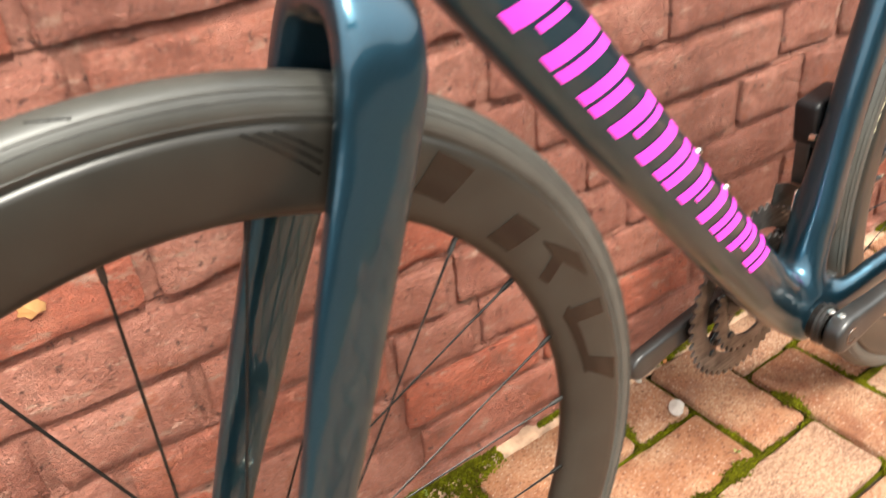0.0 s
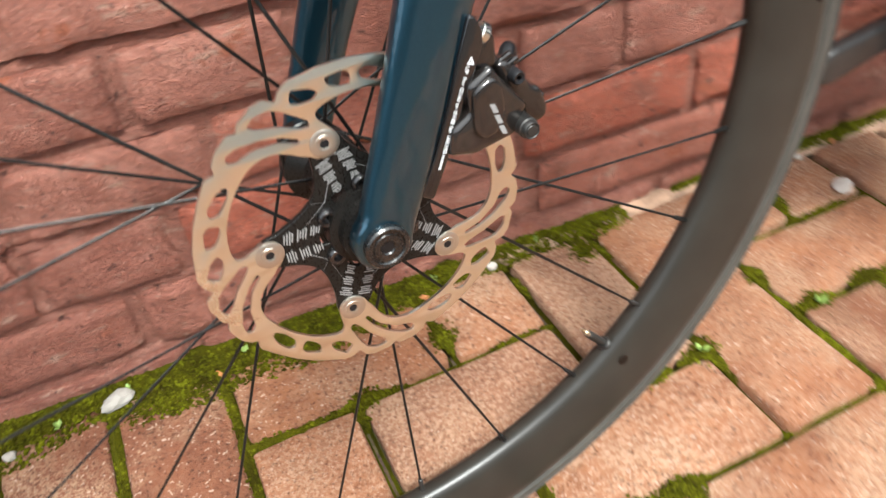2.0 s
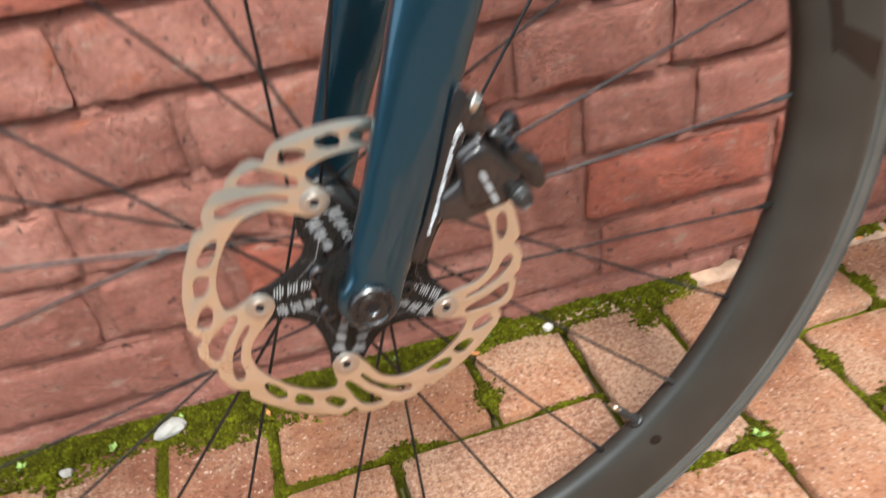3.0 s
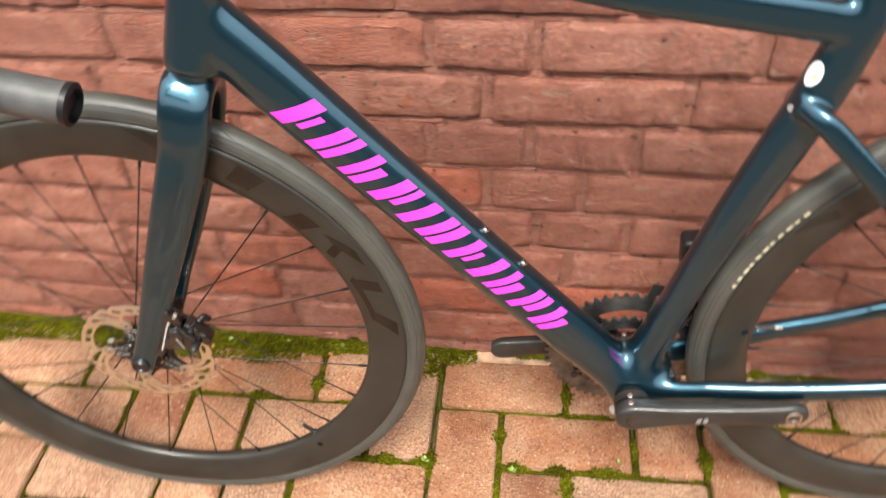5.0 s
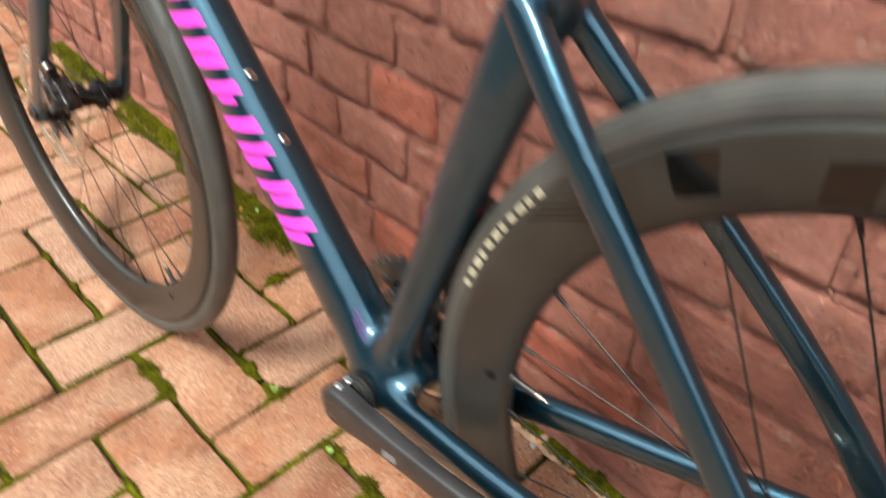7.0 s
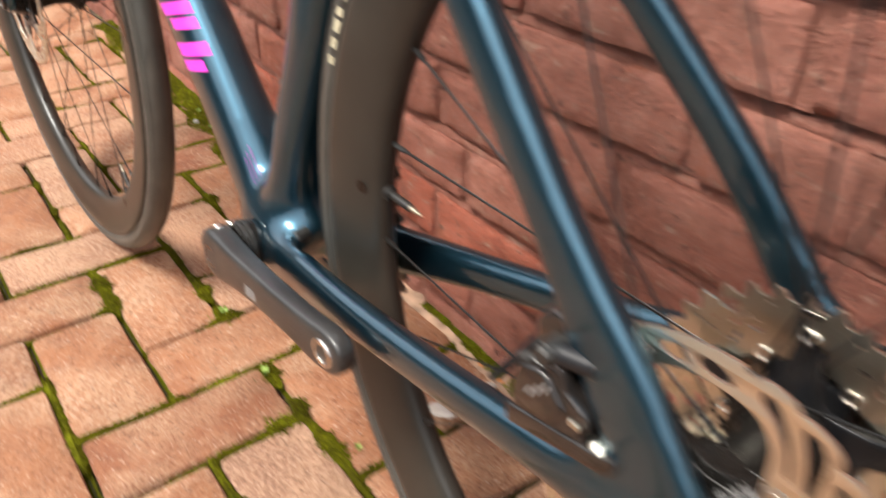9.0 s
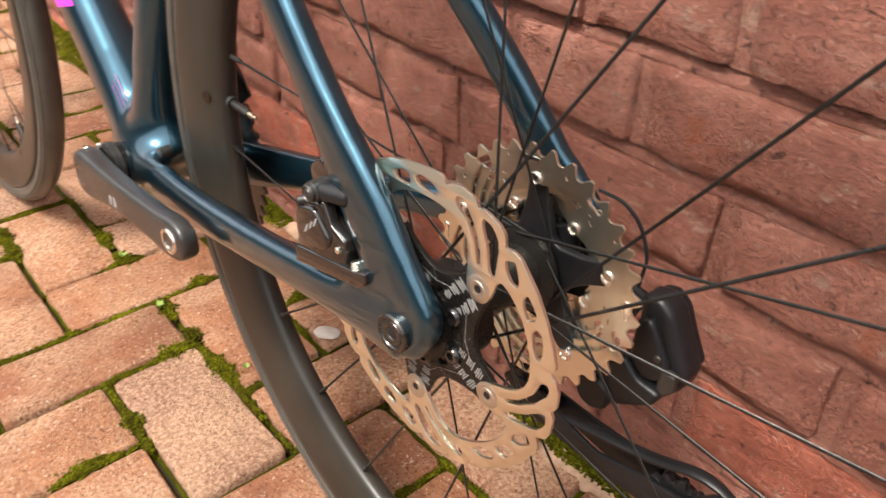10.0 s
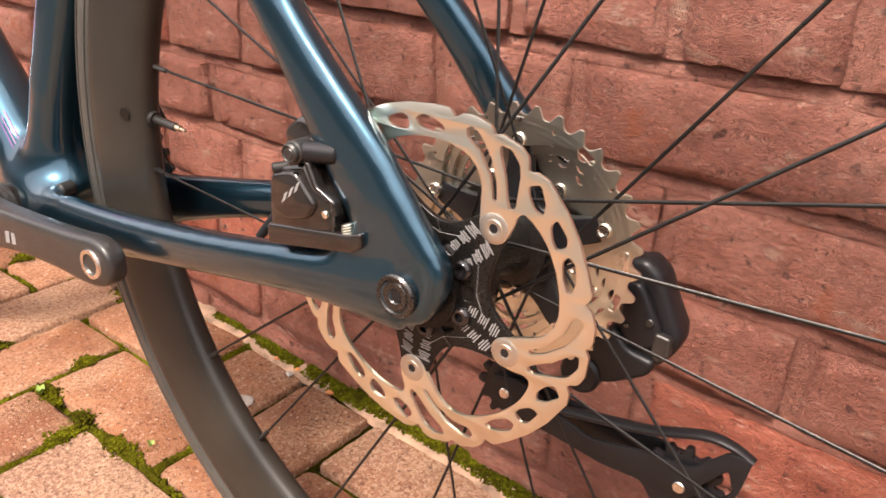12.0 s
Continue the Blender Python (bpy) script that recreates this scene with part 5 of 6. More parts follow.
    part("cage_rib", tube(bmesh.new(), [(1.022, 0.0400, 0.238, 0.0022, 0.0034), (1.048, 0.0410, 0.243, 0.0022, 0.0042), (1.080, 0.0410, 0.2495, 0.0022, 0.0042), (1.108, 0.0405, 0.2595, 0.0022, 0.0042), (1.122, 0.0400, 0.2600, 0.0022, 0.0036), (1.134, 0.0390, 0.2560, 0.0022, 0.0030)], 10, 2.6), PLASTIC, ob)
    part("cage_plate", plate([rounded([(0.986, 0.246), (1.040, 0.240), (1.080, 0.240), (1.108, 0.238), (1.114, 0.222), (1.098, 0.210), (1.030, 0.224), (0.986, 0.230)], 0.005)], 0.0510, 0.0022, 0.0004, 1), PLASTIC, ob, "black outer cage plate", sharp=35)
    for q in ((0.9945, 0.2380), (1.1025, 0.2265)):
        w = part("jockey_wheel", plate([toothed(*q, 0.0215, 12, 0.0052), circle(*q, 0.0060, 18)], 0.0430, 0.0050, 0.0006), PLASTIC, ob, "black toothed jockey wheel", sharp=30)
        part("jockey_bolt", rod(bmesh.new(), (q[0], 0.0344, q[1]), (q[0], 0.050, q[1]), 0.0034, 16, edge=0.0005), BRIGHT, ob, "bright jockey bolt")


def front_derailleur():
    body = plate([rounded([(0.636, 0.470), (0.690, 0.476), (0.704, 0.462), (0.698, 0.432), (0.676, 0.418), (0.640, 0.424)], 0.007)], 0.0460, 0.0260, 0.005, 3)
    ob = part("front_derailleur", body, PLASTIC, bike, "black electronic front derailleur beside the seat tube", sharp=50)
    part("link", plate([rounded([(0.640, 0.428), (0.672, 0.424), (0.664, 0.376), (0.640, 0.380)], 0.005)], 0.0460, 0.016, 0.002, 2), GREY, ob, "dark metal link")
    for x, z in ((0.641, 0.436), (0.648, 0.404), (0.640, 0.384), (0.660, 0.388)):
        part("screw", rod(bmesh.new(), (x, 0.040, z), (x, 0.0325, z), 0.0040, 14, edge=0.0006), BRIGHT, ob, "bright screw")
    for y in (0.0345, 0.0555):
        arc = [(BB[0] + r * math.cos(radians(a)), BB[1] + r * math.sin(radians(a))) for r, aa in ((0.122, range(36, 84, 6)), (0.098, range(78, 30, -6))) for a in aa]
        part("cage_plate", plate([rounded(arc, 0.003)], y, 0.0020, 0.0004, 1), BRIGHT if y < 0.04 else GREY, ob, "steel cage plate", sharp=35)
    part("red_mark", rod(bmesh.new(), (0.694, 0.034, 0.461), (0.684, 0.0325, 0.470), 0.0030, 8), RED, ob, "small red mark", smooth=False)
    part("wire", tube(bmesh.new(), [(0.690, 0.05, 0.45, 0.0016, 0.0016), (0.70, 0.045, 0.42, 0.0016, 0.0016), (0.668, 0.03, 0.37, 0.0016, 0.0016), (0.640, 0.018, 0.335, 0.0016, 0.0016)], 8, 2), PLASTIC, ob, "thin black wire")
    ob.location = (-0.002, -0.016, 0.002)


rear_derailleur()
front_derailleur()

# ---- small things on the paving ----
def pebble(label, x, y, sx, sy, sz, mat, seed, turn=0.0, name="pebble", category="stone"):
    rng = random.Random(seed)
    bm = bmesh.new()
    bmesh.ops.create_icosphere(bm, subdivisions=2, radius=1.0)
    off = Vector((rng.random() * 9, rng.random() * 9, rng.random() * 9))
    for v in bm.verts:
        v.co *= 1 + 0.42 * noise.noise(v.co * 1.3 + off) + 0.22 * noise.noise(v.co * 3.4 + off)
        v.co = Vector((v.co.x * sx, v.co.y * sy, v.co.z * sz))
    low = min(v.co.z for v in bm.verts)
    ob = new(name, mesh_of(name, bm, mat, False))
    ob.matrix_world = pose(x, y, -low - 0.001, 0, 0, turn)
    return tagged(ob, label, category)


pebble("pale flat pebble lying in the moss", -0.215, 0.306, 0.017, 0.010, 0.0065, STONE, 3, 20)
pebble("small pale pebble in the moss", -0.315, 0.287, 0.006, 0.005, 0.004, STONE, 5)
pebble("flat white stone chip on the paving", 0.600, 0.236, 0.017, 0.011, 0.0030, CHIP, 8, 35, "stone_chip")
pebble("small white crumb by the joint", 0.183, 0.307, 0.006, 0.005, 0.004, CHIP, 9, 0, "stone_chip")
pebble("small pale crumb by the wall", 0.60, 0.306, 0.005, 0.004, 0.003, CHIP, 10, 0, "stone_chip")
for k, (x, y) in enumerate(((0.565, 0.316), (0.600, 0.318), (0.20, 0.318), (-0.12, 0.296), (0.10, 0.30), (0.66, 0.313))):
    pebble("dry orange leaf crumb in the moss", x, y, 0.0045, 0.003, 0.0022, DRY, 20 + k, 40 * k, "leaf_crumb", "leaf crumb")


# An ochre smudge on the wall, built as a thin jagged plate.
bm = bmesh.new()
tip = [(0, 0), (0.006, 0.004), (0.012, 0.003), (0.014, 0.009), (0.010, 0.014), (0.011, 0.020), (0.004, 0.019), (0.001, 0.024), (-0.004, 0.017), (-0.008, 0.018), (-0.006, 0.010), (-0.010, 0.005), (-0.004, 0.004)]
front = [bm.verts.new((a, WALL_Y - 0.0052 - 0.0016 * math.sin(a * 260 + b * 190), 0.438 + b)) for a, b in tip]
hind = [bm.verts.new((v.co.x, v.co.y + 0.0008, v.co.z)) for v in front]
bm.faces.new(front)
bm.faces.new(hind[::-1])
for i in range(len(tip)):
    bm.faces.new((front[i], hind[i], hind[i - 1], front[i - 1]))
ob = new("ochre_smudge", mesh_of("ochre_smudge", bm, worn("ochre_stain", (0.46, 0.24, 0.09), 0.8, spread=0.2), False))
ob.location = (-0.069, 0.002, 0)
tagged(ob, "small ochre smudge on the brick wall, made as a thin plate", "leaf")


def sprout(x, y, seed, n=7, size=0.007):
    rng = random.Random(seed)
    bm = bmesh.new()
    for k in range(n):
        a, tilt, s = rng.random() * 6.28, 0.3 + rng.random() * 0.9, size * (0.6 + 0.6 * rng.random())
        d = Vector((math.cos(a) * math.sin(tilt), math.sin(a) * math.sin(tilt), math.cos(tilt)))
        w = Vector((-math.sin(a), math.cos(a), 0)) * s * 0.32
        o = Vector((x, y, 0.003))
        p = [o, o + d * s * 0.5 + w, o + d * s, o + d * s * 0.5 - w]
        vs = [bm.verts.new(q) for q in p] + [bm.verts.new(o + d * s * 0.5 - Vector((0, 0, s * 0.08)))]
        for f in ((0, 1, 4), (1, 2, 4), (2, 3, 4), (3, 0, 4)):
            bm.faces.new([vs[i] for i in f])
    ob = new("sprout", mesh_of("sprout", bm, LEAF, False))
    return tagged(ob, "tiny green sprout growing in a mossy joint", "plant", "sprouts in the joints")


for k, (x, y) in enumerate(((0.303, 0.106), (0.440, 0.102), (-0.205, 0.315), (-0.27, 0.300), (0.245, 0.322), (-0.09, 0.312), (0.02, 0.318), (-0.36, 0.308), (0.12, 0.319), (0.60, 0.135))):
    sprout(x, y, 60 + k, 8 if k < 2 else 6, 0.010 if k < 2 else 0.007)

# ---- the herringbone paving ----
GRID = pose(0.416, 0.108, 0, 0, 0, 2.0)
PITCH = 0.1056
BACK = GRID.inverted()


def paver_shape(u0, u1, v0, v1, seed):
    """A worn brick top with rounded, slightly chipped edges, in the paving's own plane."""
    rng = random.Random(seed)
    gap = 0.0032 + 0.0026 * rng.random()
    u0, u1, v0, v1 = u0 + gap, u1 - gap, v0 + gap, v1 - gap
    r = min(0.004 + 0.005 * rng.random(), (u1 - u0) * 0.3, (v1 - v0) * 0.3)
    pts = rounded([(u0, v0), ((u0 + u1) / 2, v0), (u1, v0), (u1, (v0 + v1) / 2), (u1, v1), ((u0 + u1) / 2, v1), (u0, v1), (u0, (v0 + v1) / 2)], r, 2)
    c = Vector(((u0 + u1) / 2, (v0 + v1) / 2))
    tilt = Vector((rng.uniform(-0.012, 0.012), rng.uniform(-0.012, 0.012)))
    lift = rng.uniform(-0.0022, 0.0008)
    outer, edge, top = [], [], []
    for p in pts:
        p = Vector(p)
        d = (c - p).normalized()
        jog = rng.uniform(-0.0007, 0.0016)
        q = p + d * jog
        z = lift + (q - c).dot(tilt)
        outer.append((q.x, q.y, -0.026))
        edge.append((q.x, q.y, z - 0.0032))
        q = q + d * 0.0030
        top.append((q.x, q.y, z - 0.0002 - rng.random() * 0.0002))
    n = len(pts)
    verts = outer + edge + top + [(c.x, c.y, lift - 0.0002)]
    faces = []
    for i in range(n):
        j = (i + 1) % n
        faces += [(i, j, n + j, n + i), (n + i, n + j, 2 * n + j, 2 * n + i), (2 * n + i, 2 * n + j, 3 * n)]
    return verts, faces


def paving():
    near, far_v, far_f = [], [], []
    for i in range(-34, 34):
        for j in range(-34, 8):
            k = (i + j) % 4
            if k == 0:
                u0, u1, v0, v1 = i, i + 2, j, j + 1
            elif k == 2:
                u0, u1, v0, v1 = i, i + 1, j, j + 2
            else:
                continue
            u0, u1, v0, v1 = (q * PITCH for q in (u0, u1, v0, v1))
            mid = GRID @ Vector(((u0 + u1) / 2, (v0 + v1) / 2, 0))
            stop = (BACK @ Vector((mid.x, WALL_Y - 0.012, 0))).y
            v1 = min(v1, stop)
            if v1 - v0 < 0.016 or not -2.6 < mid.x < 3.4 or mid.y < -1.10:
                continue
            verts, faces = paver_shape(u0, u1, v0, v1, 1000 + i * 97 + j * 13)
            if -0.85 < mid.x < 1.55 and mid.y > -0.95:
                near.append((verts, faces))
            else:
                faces = [tuple(q + len(far_v) for q in f) for f in faces]
                far_v += [tuple(GRID @ Vector(v)) for v in verts]
                far_f += faces
    me = bpy.data.meshes.new("paving_far")
    me.from_pydata(far_v, [], far_f)
    me.materials.append(PAVER)
    me.shade_smooth()
    me.set_sharp_from_angle(angle=radians(50))
    tagged(new("paving", me), "worn orange clay bricks laid in herringbone", kind="stuff").parent = ground
    for verts, faces in near:
        me = bpy.data.meshes.new("paving_brick")
        me.from_pydata([tuple(GRID @ Vector(v)) for v in verts], [], faces)
        me.materials.append(PAVER)
        me.shade_smooth()
        me.set_sharp_from_angle(angle=radians(50))
        new("paving_brick", me).parent = ground


paving()


# ---- moss in the joints and along the wall ----
def moss_amount(x, y):
    return -0.02 + noise.noise(Vector((x * 7.5, y * 7.5, 1.7))) + 0.55 * noise.noise(Vector((x * 21, y * 21, 5.2)))


def moss_bed():
    rng = np.random.default_rng(4)
    base = bmesh.new()
    bmesh.ops.create_icosphere(base, subdivisions=1, radius=1.0)
    bv = np.array([v.co for v in base.verts])
    bf = np.array([[v.index for v in f.verts] for f in base.faces])
    base.free()
    spots = []

    def add(x, y, s, z):
        if y < WALL_Y + 0.004:
            spots.append((x, y, z, s))

    # along the foot of the wall: broad towards the front wheel, thin further back
    for _ in range(22000):
        x = rng.uniform(-1.1, 1.7)
        wide = 0.050 if x < 0.05 else (0.034 if x < 0.36 else 0.010 if x < 0.52 else 0.015)
        wide *= 0.45 + 1.1 * (0.5 + 0.5 * noise.noise(Vector((x * 11, 3.3, 0))))
        if x > 0.36 and noise.noise(Vector((x * 9, 8.1, 0))) < -0.25:
            continue
        d = rng.random() ** 1.4 * wide
        h = 0.0105 * (1 - d / (wide + 1e-6)) if x < 0.36 else 0.0095 * (1 - 0.7 * d / (wide + 1e-6))
        add(x, WALL_Y + 0.002 - d, rng.uniform(0.0012, 0.0026), -0.002 + h * (0.6 + 0.4 * rng.random()))
    # joints of the paving
    for i in range(-14, 13):
        for j in range(-11, 3):
            for along in (0, 1):
                k = (i + j) % 4
                # the joint on the left (0) or below (1) of this cell is open unless it runs inside a brick
                inside = (along == 0 and k == 1) or (along == 1 and k == 3)
                if inside:
                    continue
                for s in np.linspace(0, 1, 34):
                    u, v = ((i, j + s) if along == 0 else (i + s, j))
                    p = GRID @ Vector((u * PITCH, v * PITCH, 0))
                    if not (-0.95 < p.x < 1.35 and -0.95 < p.y < WALL_Y - 0.01):
                        continue
                    amount = moss_amount(p.x, p.y)
                    amount += 0.16 if abs(s - 0.5) > 0.36 else 0.0
                    if amount < 0.03:
                        continue
                    for _ in range(5):
                        wide = 0.0012 + 0.0024 * min(1, amount * 1.6)
                        add(p.x + rng.normal() * wide * (1 if along == 0 else 0.6), p.y + rng.normal() * wide * (1 if along else 0.6), rng.uniform(0.0010, 0.0022), -0.0045 + 0.0050 * min(1, amount * 1.5) * rng.random())
    def to_joint(x, y):
        """The nearest open joint of the paving."""
        c = BACK @ Vector((x, y, 0)) / PITCH
        best = None
        for along in (0, 1):
            u, v = (round(c.x), c.y) if along == 0 else (c.x, round(c.y))
            k = (math.floor(u + 1e-6) + math.floor(v + 1e-6)) % 4
            if (along == 0 and k == 1) or (along == 1 and k == 3):
                continue
            d = math.hypot(u - c.x, v - c.y)
            if best is None or d < best[0]:
                best = (d, u, v)
        q = GRID @ Vector((best[1] * PITCH, best[2] * PITCH, 0)) if best else Vector((x, y, 0))
        return (q.x, q.y) if y < WALL_Y - 0.06 else (x, y)

    # cushions
    for x, y, r, n in ((0.303, 0.106, 0.013, 90), (0.440, 0.101, 0.013, 90), (0.575, 0.128, 0.022, 150), (0.545, 0.085, 0.014, 80), (0.51, 0.112, 0.012, 60), (0.716, 0.150, 0.016, 90), (0.15, -0.02, 0.020, 120), (0.20, -0.012, 0.014, 80), (0.285, 0.285, 0.012, 70), (0.500, 0.250, 0.010, 60), (0.24, 0.098, 0.014, 80), (0.0, 0.20, 0.014, 70), (0.08, 0.235, 0.010, 70), (-0.03, 0.275, 0.03, 140), (-0.17, 0.285, 0.03, 160), (0.40, 0.165, 0.010, 60), (0.66, -0.045, 0.018, 100), (0.60, 0.032, 0.012, 60)):
        x, y = to_joint(x, y)
        for _ in range(n * 8):
            d, a = 1.9 * r * rng.random() ** 0.8, rng.uniform(0, 6.283)
            px, py = to_joint(x + d * math.cos(a), y + d * math.sin(a))
            near = max(0.0, 1 - math.hypot(px - x, py - y) / (1.9 * r))
            wide = 0.0014 + 0.0056 * near * (0.6 + 0.8 * noise.noise(Vector((px * 120, py * 120, 4.0))))
            add(px + rng.normal() * wide, py + rng.normal() * wide, rng.uniform(0.0010, 0.0021), -0.003 + 0.0075 * near * (0.35 + 0.65 * rng.random()))
    # a low continuous mat under the cushions
    mat_v, mat_f = [], []

    def mat(points, half, height):
        start = len(mat_v)
        for (x, y), w, h in zip(points, half, height):
            for s, k in ((-1, -0.012), (-0.6, 0.5), (0, 1), (0.6, 0.5), (1, -0.012)):
                jx, jy = across_of
                mat_v.append((x + jx * w * s, y + jy * w * s, -0.010 + (h + 0.010) * max(k, 0) + 0.0012 * noise.noise(Vector((x * 300, y * 300, s)))))
        for a in range(len(points) - 1):
            for b in range(4):
                q = start + a * 5 + b
                mat_f.append((q, q + 5, q + 6, q + 1))

    for i in range(-14, 13):
        for j in range(-11, 3):
            for along in (0, 1):
                k = (i + j) % 4
                if (along == 0 and k == 1) or (along == 1 and k == 3):
                    continue
                d = GRID.to_3x3() @ Vector((1, 0, 0) if along == 0 else (0, 1, 0))
                across_of = (d.x, d.y)
                pts, half, height = [], [], []
                for s in np.linspace(-0.03, 1.03, 24):
                    u, v = ((i, j + s) if along == 0 else (i + s, j))
                    p = GRID @ Vector((u * PITCH, v * PITCH, 0))
                    if p.y > WALL_Y - 0.008 or not -1.0 < p.x < 1.4:
                        continue
                    m_ = moss_amount(p.x, p.y) + (0.16 if abs(s - 0.5) > 0.36 else 0.0)
                    m_ = min(1.0, max(0.0, m_ * 1.8 + 0.04))
                    pts.append((p.x, p.y))
                    half.append(0.0040 + 0.0052 * m_ + 0.0012 * noise.noise(Vector((p.x * 90, p.y * 90, 3))))
                    height.append(-0.0080 + 0.0110 * m_ if m_ > 0.10 else -0.0185)
                if len(pts) > 3:
                    mat(pts, half, height)
    across_of = (0.0, 1.0)
    xs_ = np.arange(-1.1, 1.7, 0.006)
    pts, half, height = [], [], []
    for x in xs_:
        wide = 0.050 if x < 0.05 else (0.034 if x < 0.36 else 0.008 if x < 0.52 else 0.015)
        wide *= 0.45 + 1.1 * (0.5 + 0.5 * noise.noise(Vector((x * 11, 3.3, 0))))
        pts.append((x, WALL_Y + 0.004))
        half.append(wide * 0.95)
        height.append(0.0085 if x < 0.36 else 0.0085 if noise.noise(Vector((x * 9, 8.1, 0))) > -0.25 else -0.004)
    mat(pts, half, height)
    spots = np.array(spots)
    n = len(spots)
    turn = rng.normal(size=(n, 4))
    turn /= np.linalg.norm(turn, axis=1)[:, None]
    w, x, y, z = turn.T
    rot = np.stack([1 - 2 * (y * y + z * z), 2 * (x * y - z * w), 2 * (x * z + y * w), 2 * (x * y + z * w), 1 - 2 * (x * x + z * z), 2 * (y * z - x * w), 2 * (x * z - y * w), 2 * (y * z + x * w), 1 - 2 * (x * x + y * y)], -1).reshape(n, 3, 3)
    shape = bv[None] * (1 + 0.35 * rng.normal(size=(n, len(bv), 1)).clip(-1.2, 1.2))
    verts = np.einsum("nij,nkj->nki", rot, shape) * spots[:, None, 3:4] * np.array([1, 1, 0.75]) + spots[:, None, :3]
    faces = bf[None] + (np.arange(n) * len(bv))[:, None, None]
    # fine upright tips on the cushions
    pick = rng.integers(0, n, 26000)
    foot = spots[pick, :3] + rng.normal(size=(26000, 3)) * spots[pick, 3:4] * np.array([0.8, 0.8, 0.5])
    lean = rng.normal(size=(26000, 3)) * np.array([0.5, 0.5, 0.2]) + np.array([0, 0, 1.0])
    tip = foot + lean * rng.uniform(0.0010, 0.0026, (26000, 1))
    across = np.cross(lean, rng.normal(size=(26000, 3)))
    across *= 0.00045 / (np.linalg.norm(across, axis=1)[:, None] + 1e-9)
    blades = np.stack([foot - across, foot + across, tip], 1)
    start = n * len(bv)
    verts = np.vstack([verts.reshape(-1, 3), blades.reshape(-1, 3)])
    faces = np.vstack([faces.reshape(-1, 3), start + np.arange(78000).reshape(-1, 3)])
    at_ = len(verts)
    me = bpy.data.meshes.new("moss")
    me.from_pydata(verts.tolist() + mat_v, [], faces.tolist() + [tuple(k + at_ for k in f) for f in mat_f])
    me.materials.append(MOSS)
    tagged(new("moss", me), "green moss cushions in the paving joints and along the wall", "moss", kind="stuff")


moss_bed()

# A thin smear of old mortar on the paving along the wall.
bm = bmesh.new()
cols = []
for x in np.arange(0.06, 1.75, 0.012):
    wide = 0.026 + 0.016 * noise.noise(Vector((x * 14, 1, 0))) + 0.008 * noise.noise(Vector((x * 55, 4, 0)))
    wide *= min(1, (x - 0.05) * 6)
    cols.append([bm.verts.new((x, WALL_Y + 0.006 - wide * s, 0.0012 + 0.0022 * (1 - s) + 0.0012 * noise.noise(Vector((x * 60, s * 3, 2))) - (0.006 if s == 1 else 0))) for s in (0, 0.3, 0.6, 0.88, 1)])
for a, b in zip(cols, cols[1:]):
    for i in range(4):
        bm.faces.new((a[i], b[i], b[i + 1], a[i + 1]))
smear = new("mortar_smear", mesh_of("mortar_smear", bm, SMEAR))
tagged(smear, "thin pale smear of old mortar on the paving by the wall", "mortar", kind="structure")

# ---- the bricks of the wall ----
COURSE, FIRST = 0.0755, 0.034
KNOWN = {
    0: (-0.168, 0.251), 1: (-0.237, -0.11, 0.027, 0.445, 0.997), 2: (-0.226, -0.058, 0.233, 0.351, 0.503, 0.695, 1.101), 3: (-0.11, 0.034, 0.17, 0.322, 0.453, 0.585, 0.716),
    4: (-0.175, 0.110, 0.244, 0.380, 0.516, 0.78, 0.910), 5: (0.024, 0.158, 0.303, 0.441, 0.583, 0.852, 0.976, 1.087), 6: (0.115, 0.382, 0.638), 7: (0.024, 0.31, 0.446, 0.714),
}


def joints_of(course):
    """The upright joints of a course: those known, the rest as whole and half bricks."""
    rng = random.Random(300 + course)
    known = sorted(KNOWN.get(course, (0.137 * (course % 2),)))
    xs = [known[0]]
    for b in known[1:]:
        gap = b - xs[-1]
        n = max(1, round(gap / 0.24)) if gap > 0.32 else 1
        a = xs[-1]
        xs += [a + gap * (k + 1) / n for k in range(n)]
    while xs[-1] < 4.6:
        xs.append(xs[-1] + (0.272 if rng.random() < 0.6 else 0.138) + rng.uniform(-0.006, 0.006))
    while xs[0] > -3.6:
        xs.insert(0, xs[0] - (0.272 if rng.random() < 0.6 else 0.138) + rng.uniform(-0.006, 0.006))
    return xs


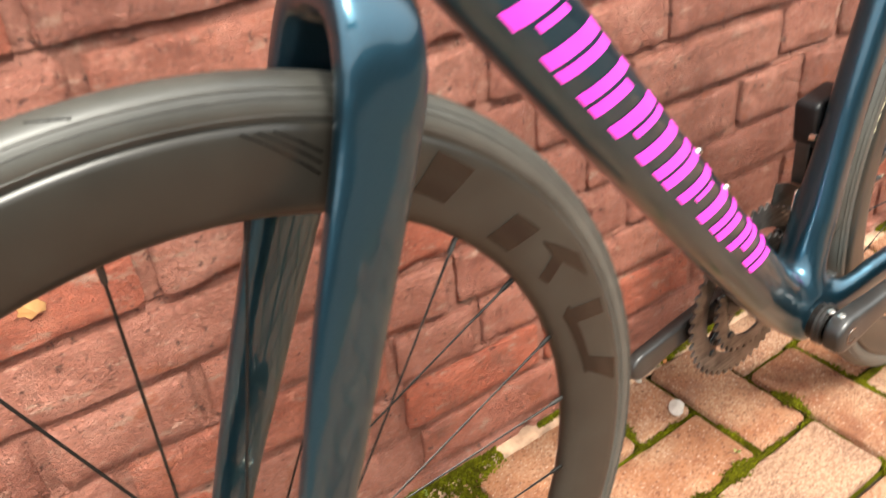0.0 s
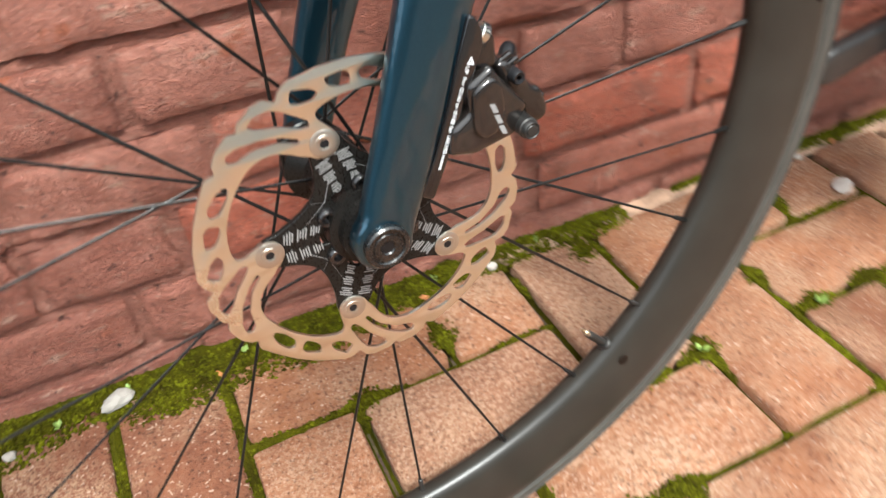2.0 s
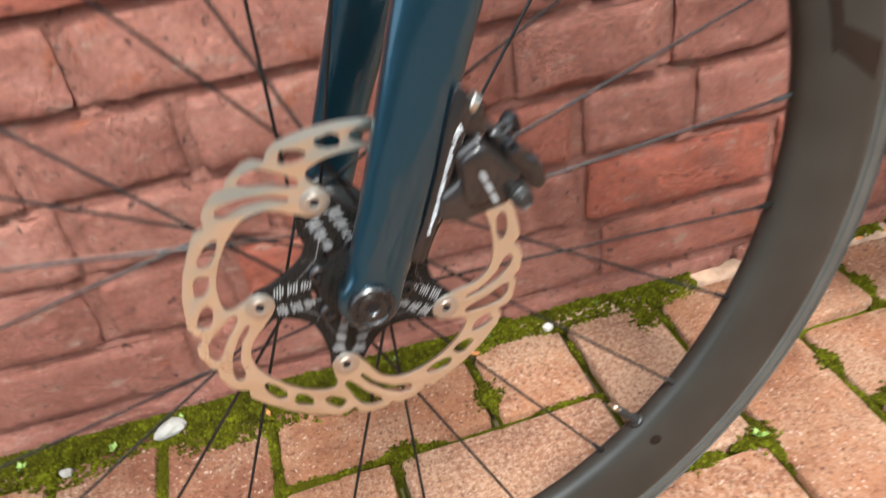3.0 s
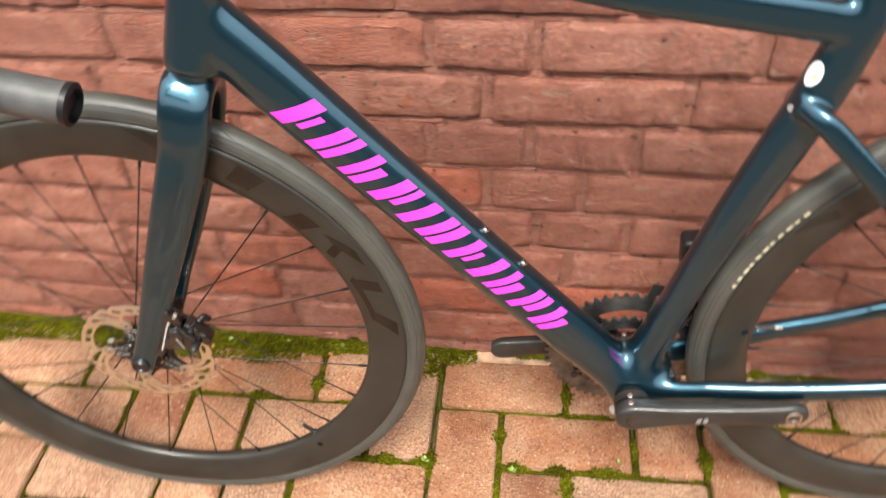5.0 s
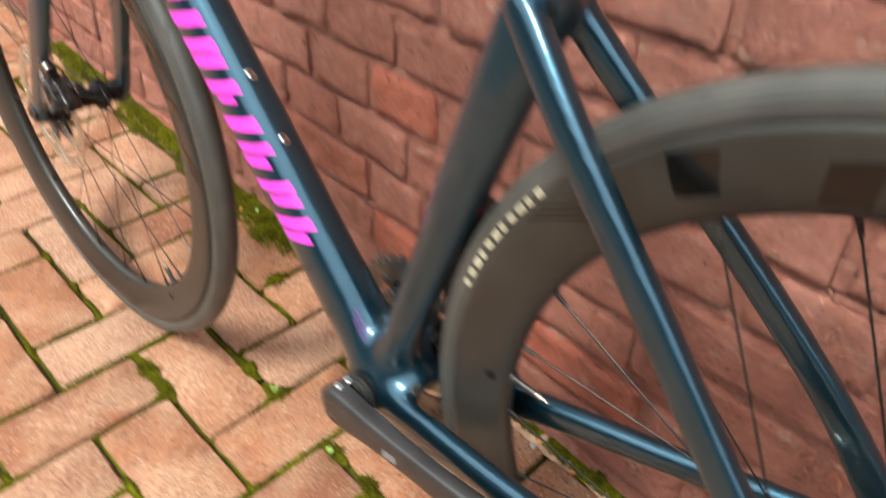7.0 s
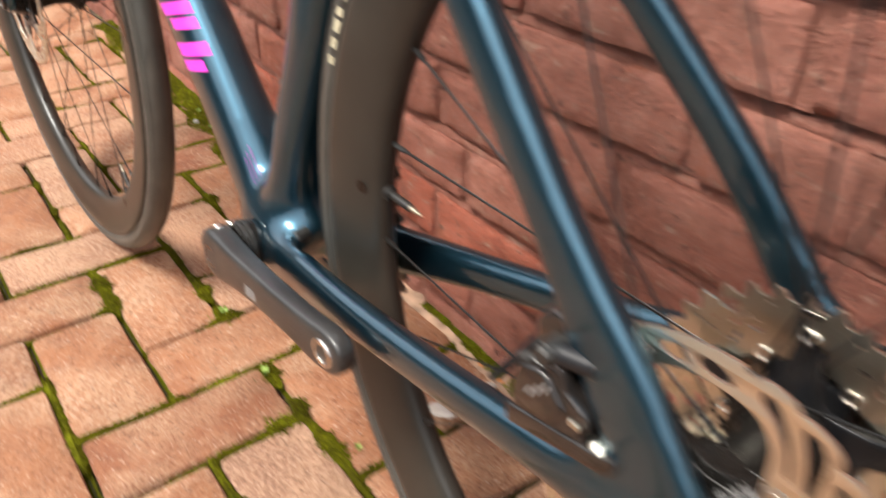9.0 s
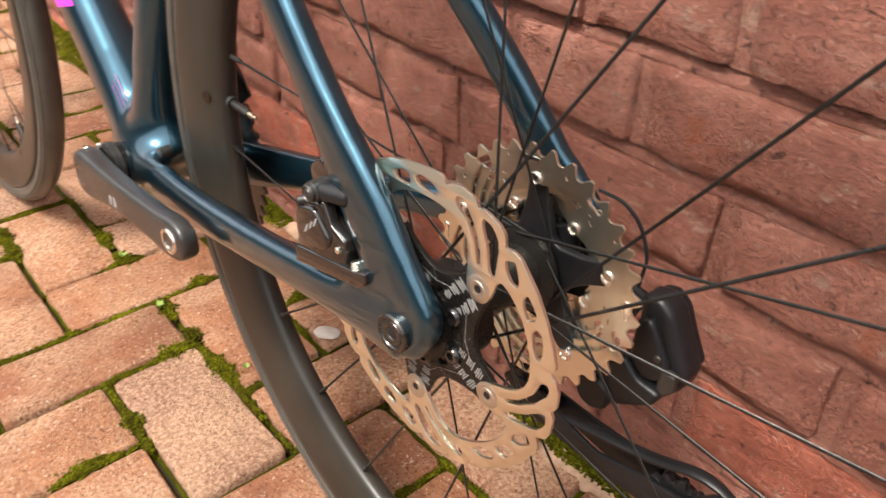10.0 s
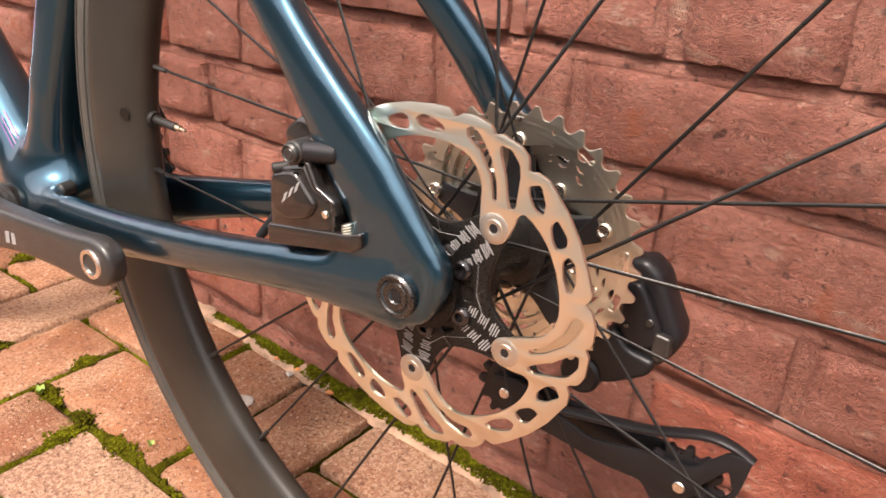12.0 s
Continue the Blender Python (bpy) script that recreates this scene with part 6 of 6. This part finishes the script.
def brick_shape(x0, x1, z0, z1, seed):
    """A weathered brick face with soft, uneven edges."""
    rng = random.Random(seed)
    nx, nz = (18 if x1 - x0 > 0.2 else 10), 5
    verts, faces = [], []
    off = rng.random() * 50
    proud = rng.uniform(-0.0022, 0.0016)
    lean = rng.uniform(-0.010, 0.010)
    for i in range(nx + 1):
        for j in range(nz + 1):
            u, v = i / nx, j / nz
            # rows close to the edges, so that the rounding stays narrow
            u = 0.5 + 0.5 * math.copysign(abs(2 * u - 1) ** 0.55, u - 0.5)
            v = 0.5 + 0.5 * math.copysign(abs(2 * v - 1) ** 0.5, v - 0.5)
            x, z = x0 + (x1 - x0) * u, z0 + (z1 - z0) * v
            border = i in (0, nx) or j in (0, nz)
            x += 0.0020 * noise.noise(Vector((x * 40, z * 60, off))) * (1.5 if i in (0, nx) else 0.5)
            z += (0.0013 * noise.noise(Vector((x * 55, z * 40, off + 9))) + 0.0013 * noise.noise(Vector((x * 160, z * 90, off + 3)))) * (1.5 if j in (0, nz) else 0.5)
            y = WALL_Y + proud + lean * (v - 0.5) * 0.1 + 0.0026 * noise.noise(Vector((x * 25, z * 35, off + 4))) + 0.0024 * noise.noise(Vector((x * 80, z * 80, off + 2)))
            if border:
                y += (0.0016 if j == 0 else 0.0018 if j == nz else 0.0036) + 0.0014 * rng.random()
                if i in (0, nx) and j in (0, nz):
                    x += 0.0010 * (1 if i == 0 else -1)
                    z += 0.0008 * (1 if j == 0 else -1)
                    y += 0.001
            verts.append((x, y, z))
    w = nz + 1
    for i in range(nx):
        for j in range(nz):
            faces.append((i * w + j, (i + 1) * w + j, (i + 1) * w + j + 1, i * w + j + 1))
    rim = [i * w for i in range(nx + 1)] + [nx * w + j for j in range(1, w)] + [i * w + nz for i in range(nx - 1, -1, -1)] + [j for j in range(nz - 1, 0, -1)]
    base = len(verts)
    verts += [(verts[k][0], WALL_Y + 0.03, verts[k][2]) for k in rim]
    for a in range(len(rim)):
        b = (a + 1) % len(rim)
        faces.append((rim[a], base + a, base + b, rim[b]))
    return verts, faces


def brickwork():
    near, far_v, far_f = [], [], []
    mv, mf = [], []

    def strip(rows):
        """A ribbon of mortar: rows of points across the joint."""
        start, w = len(mv), len(rows[0])
        for row in rows:
            mv.extend(row)
        for a in range(len(rows) - 1):
            for b in range(w - 1):
                q = start + a * w + b
                mf.append((q, q + w, q + w + 1, q + 1))

    for c in range(-1, 41):
        z0 = FIRST + COURSE * c
        z1 = z0 + COURSE - 0.0135
        xs = joints_of(c)
        for a, b in zip(xs, xs[1:]):
            shape = brick_shape(a + 0.0070, b - 0.0070, z0, z1, int(a * 7919) + c * 31)
            if -0.75 < (a + b) / 2 < 1.75 and c < 13:
                near.append(shape)
            else:
                far_f += [tuple(q + len(far_v) for q in f) for f in shape[1]]
                far_v += shape[0]
            if -0.9 < a < 1.9 and c < 14:
                rows_ = []
                for s in np.linspace(0, 1, 7):
                    z = z0 - 0.002 + (COURSE - 0.006) * s
                    w = 0.0115 + 0.002 * noise.noise(Vector((a * 31, z * 60, 2)))
                    y = WALL_Y + 0.0072 + 0.0022 * noise.noise(Vector((a * 50, z * 90, 6)))
                    rows_.append([(a - w, y + 0.003, z), (a - w * 0.4, y, z), (a + w * 0.4, y + 0.0008, z), (a + w, y + 0.003, z)])
                strip(rows_)
        if c < 14:
            rows_ = []
            for x in np.arange(-0.95, 1.95, 0.011):
                n = noise.noise(Vector((x * 24, c * 3.1, 1))) + 0.5 * noise.noise(Vector((x * 80, c * 3.1, 7)))
                y = WALL_Y
                rows_.append([(x, y + 0.0170, z0 + 0.004), (x, y + 0.0125 + 0.0012 * n, z0 - 0.0010), (x, y + 0.0095 + 0.0014 * n, z0 - 0.0050), (x, y + 0.0075 + 0.0014 * n, z0 - 0.0095), (x, y + 0.0070 + 0.0012 * n, z0 - 0.0125), (x, y + 0.0110, z0 - 0.0175)])
            strip(rows_)
    me = bpy.data.meshes.new("wall_mortar")
    me.from_pydata(mv, [], mf)
    me.materials.append(MORTAR)
    me.shade_smooth()
    tagged(new("wall_mortar", me), "painted mortar joints, struck back under each course", kind="stuff").parent = wall
    me = bpy.data.meshes.new("brickwork")
    me.from_pydata(far_v, [], far_f)
    me.materials.append(BRICK)
    me.shade_smooth()
    tagged(new("brickwork", me), "painted red brickwork", kind="stuff").parent = wall
    for verts, faces in near:
        me = bpy.data.meshes.new("brick")
        me.from_pydata(verts, [], faces)
        me.materials.append(BRICK)
        me.shade_smooth()
        me.set_sharp_from_angle(angle=radians(62))
        new("brick", me).parent = wall


brickwork()
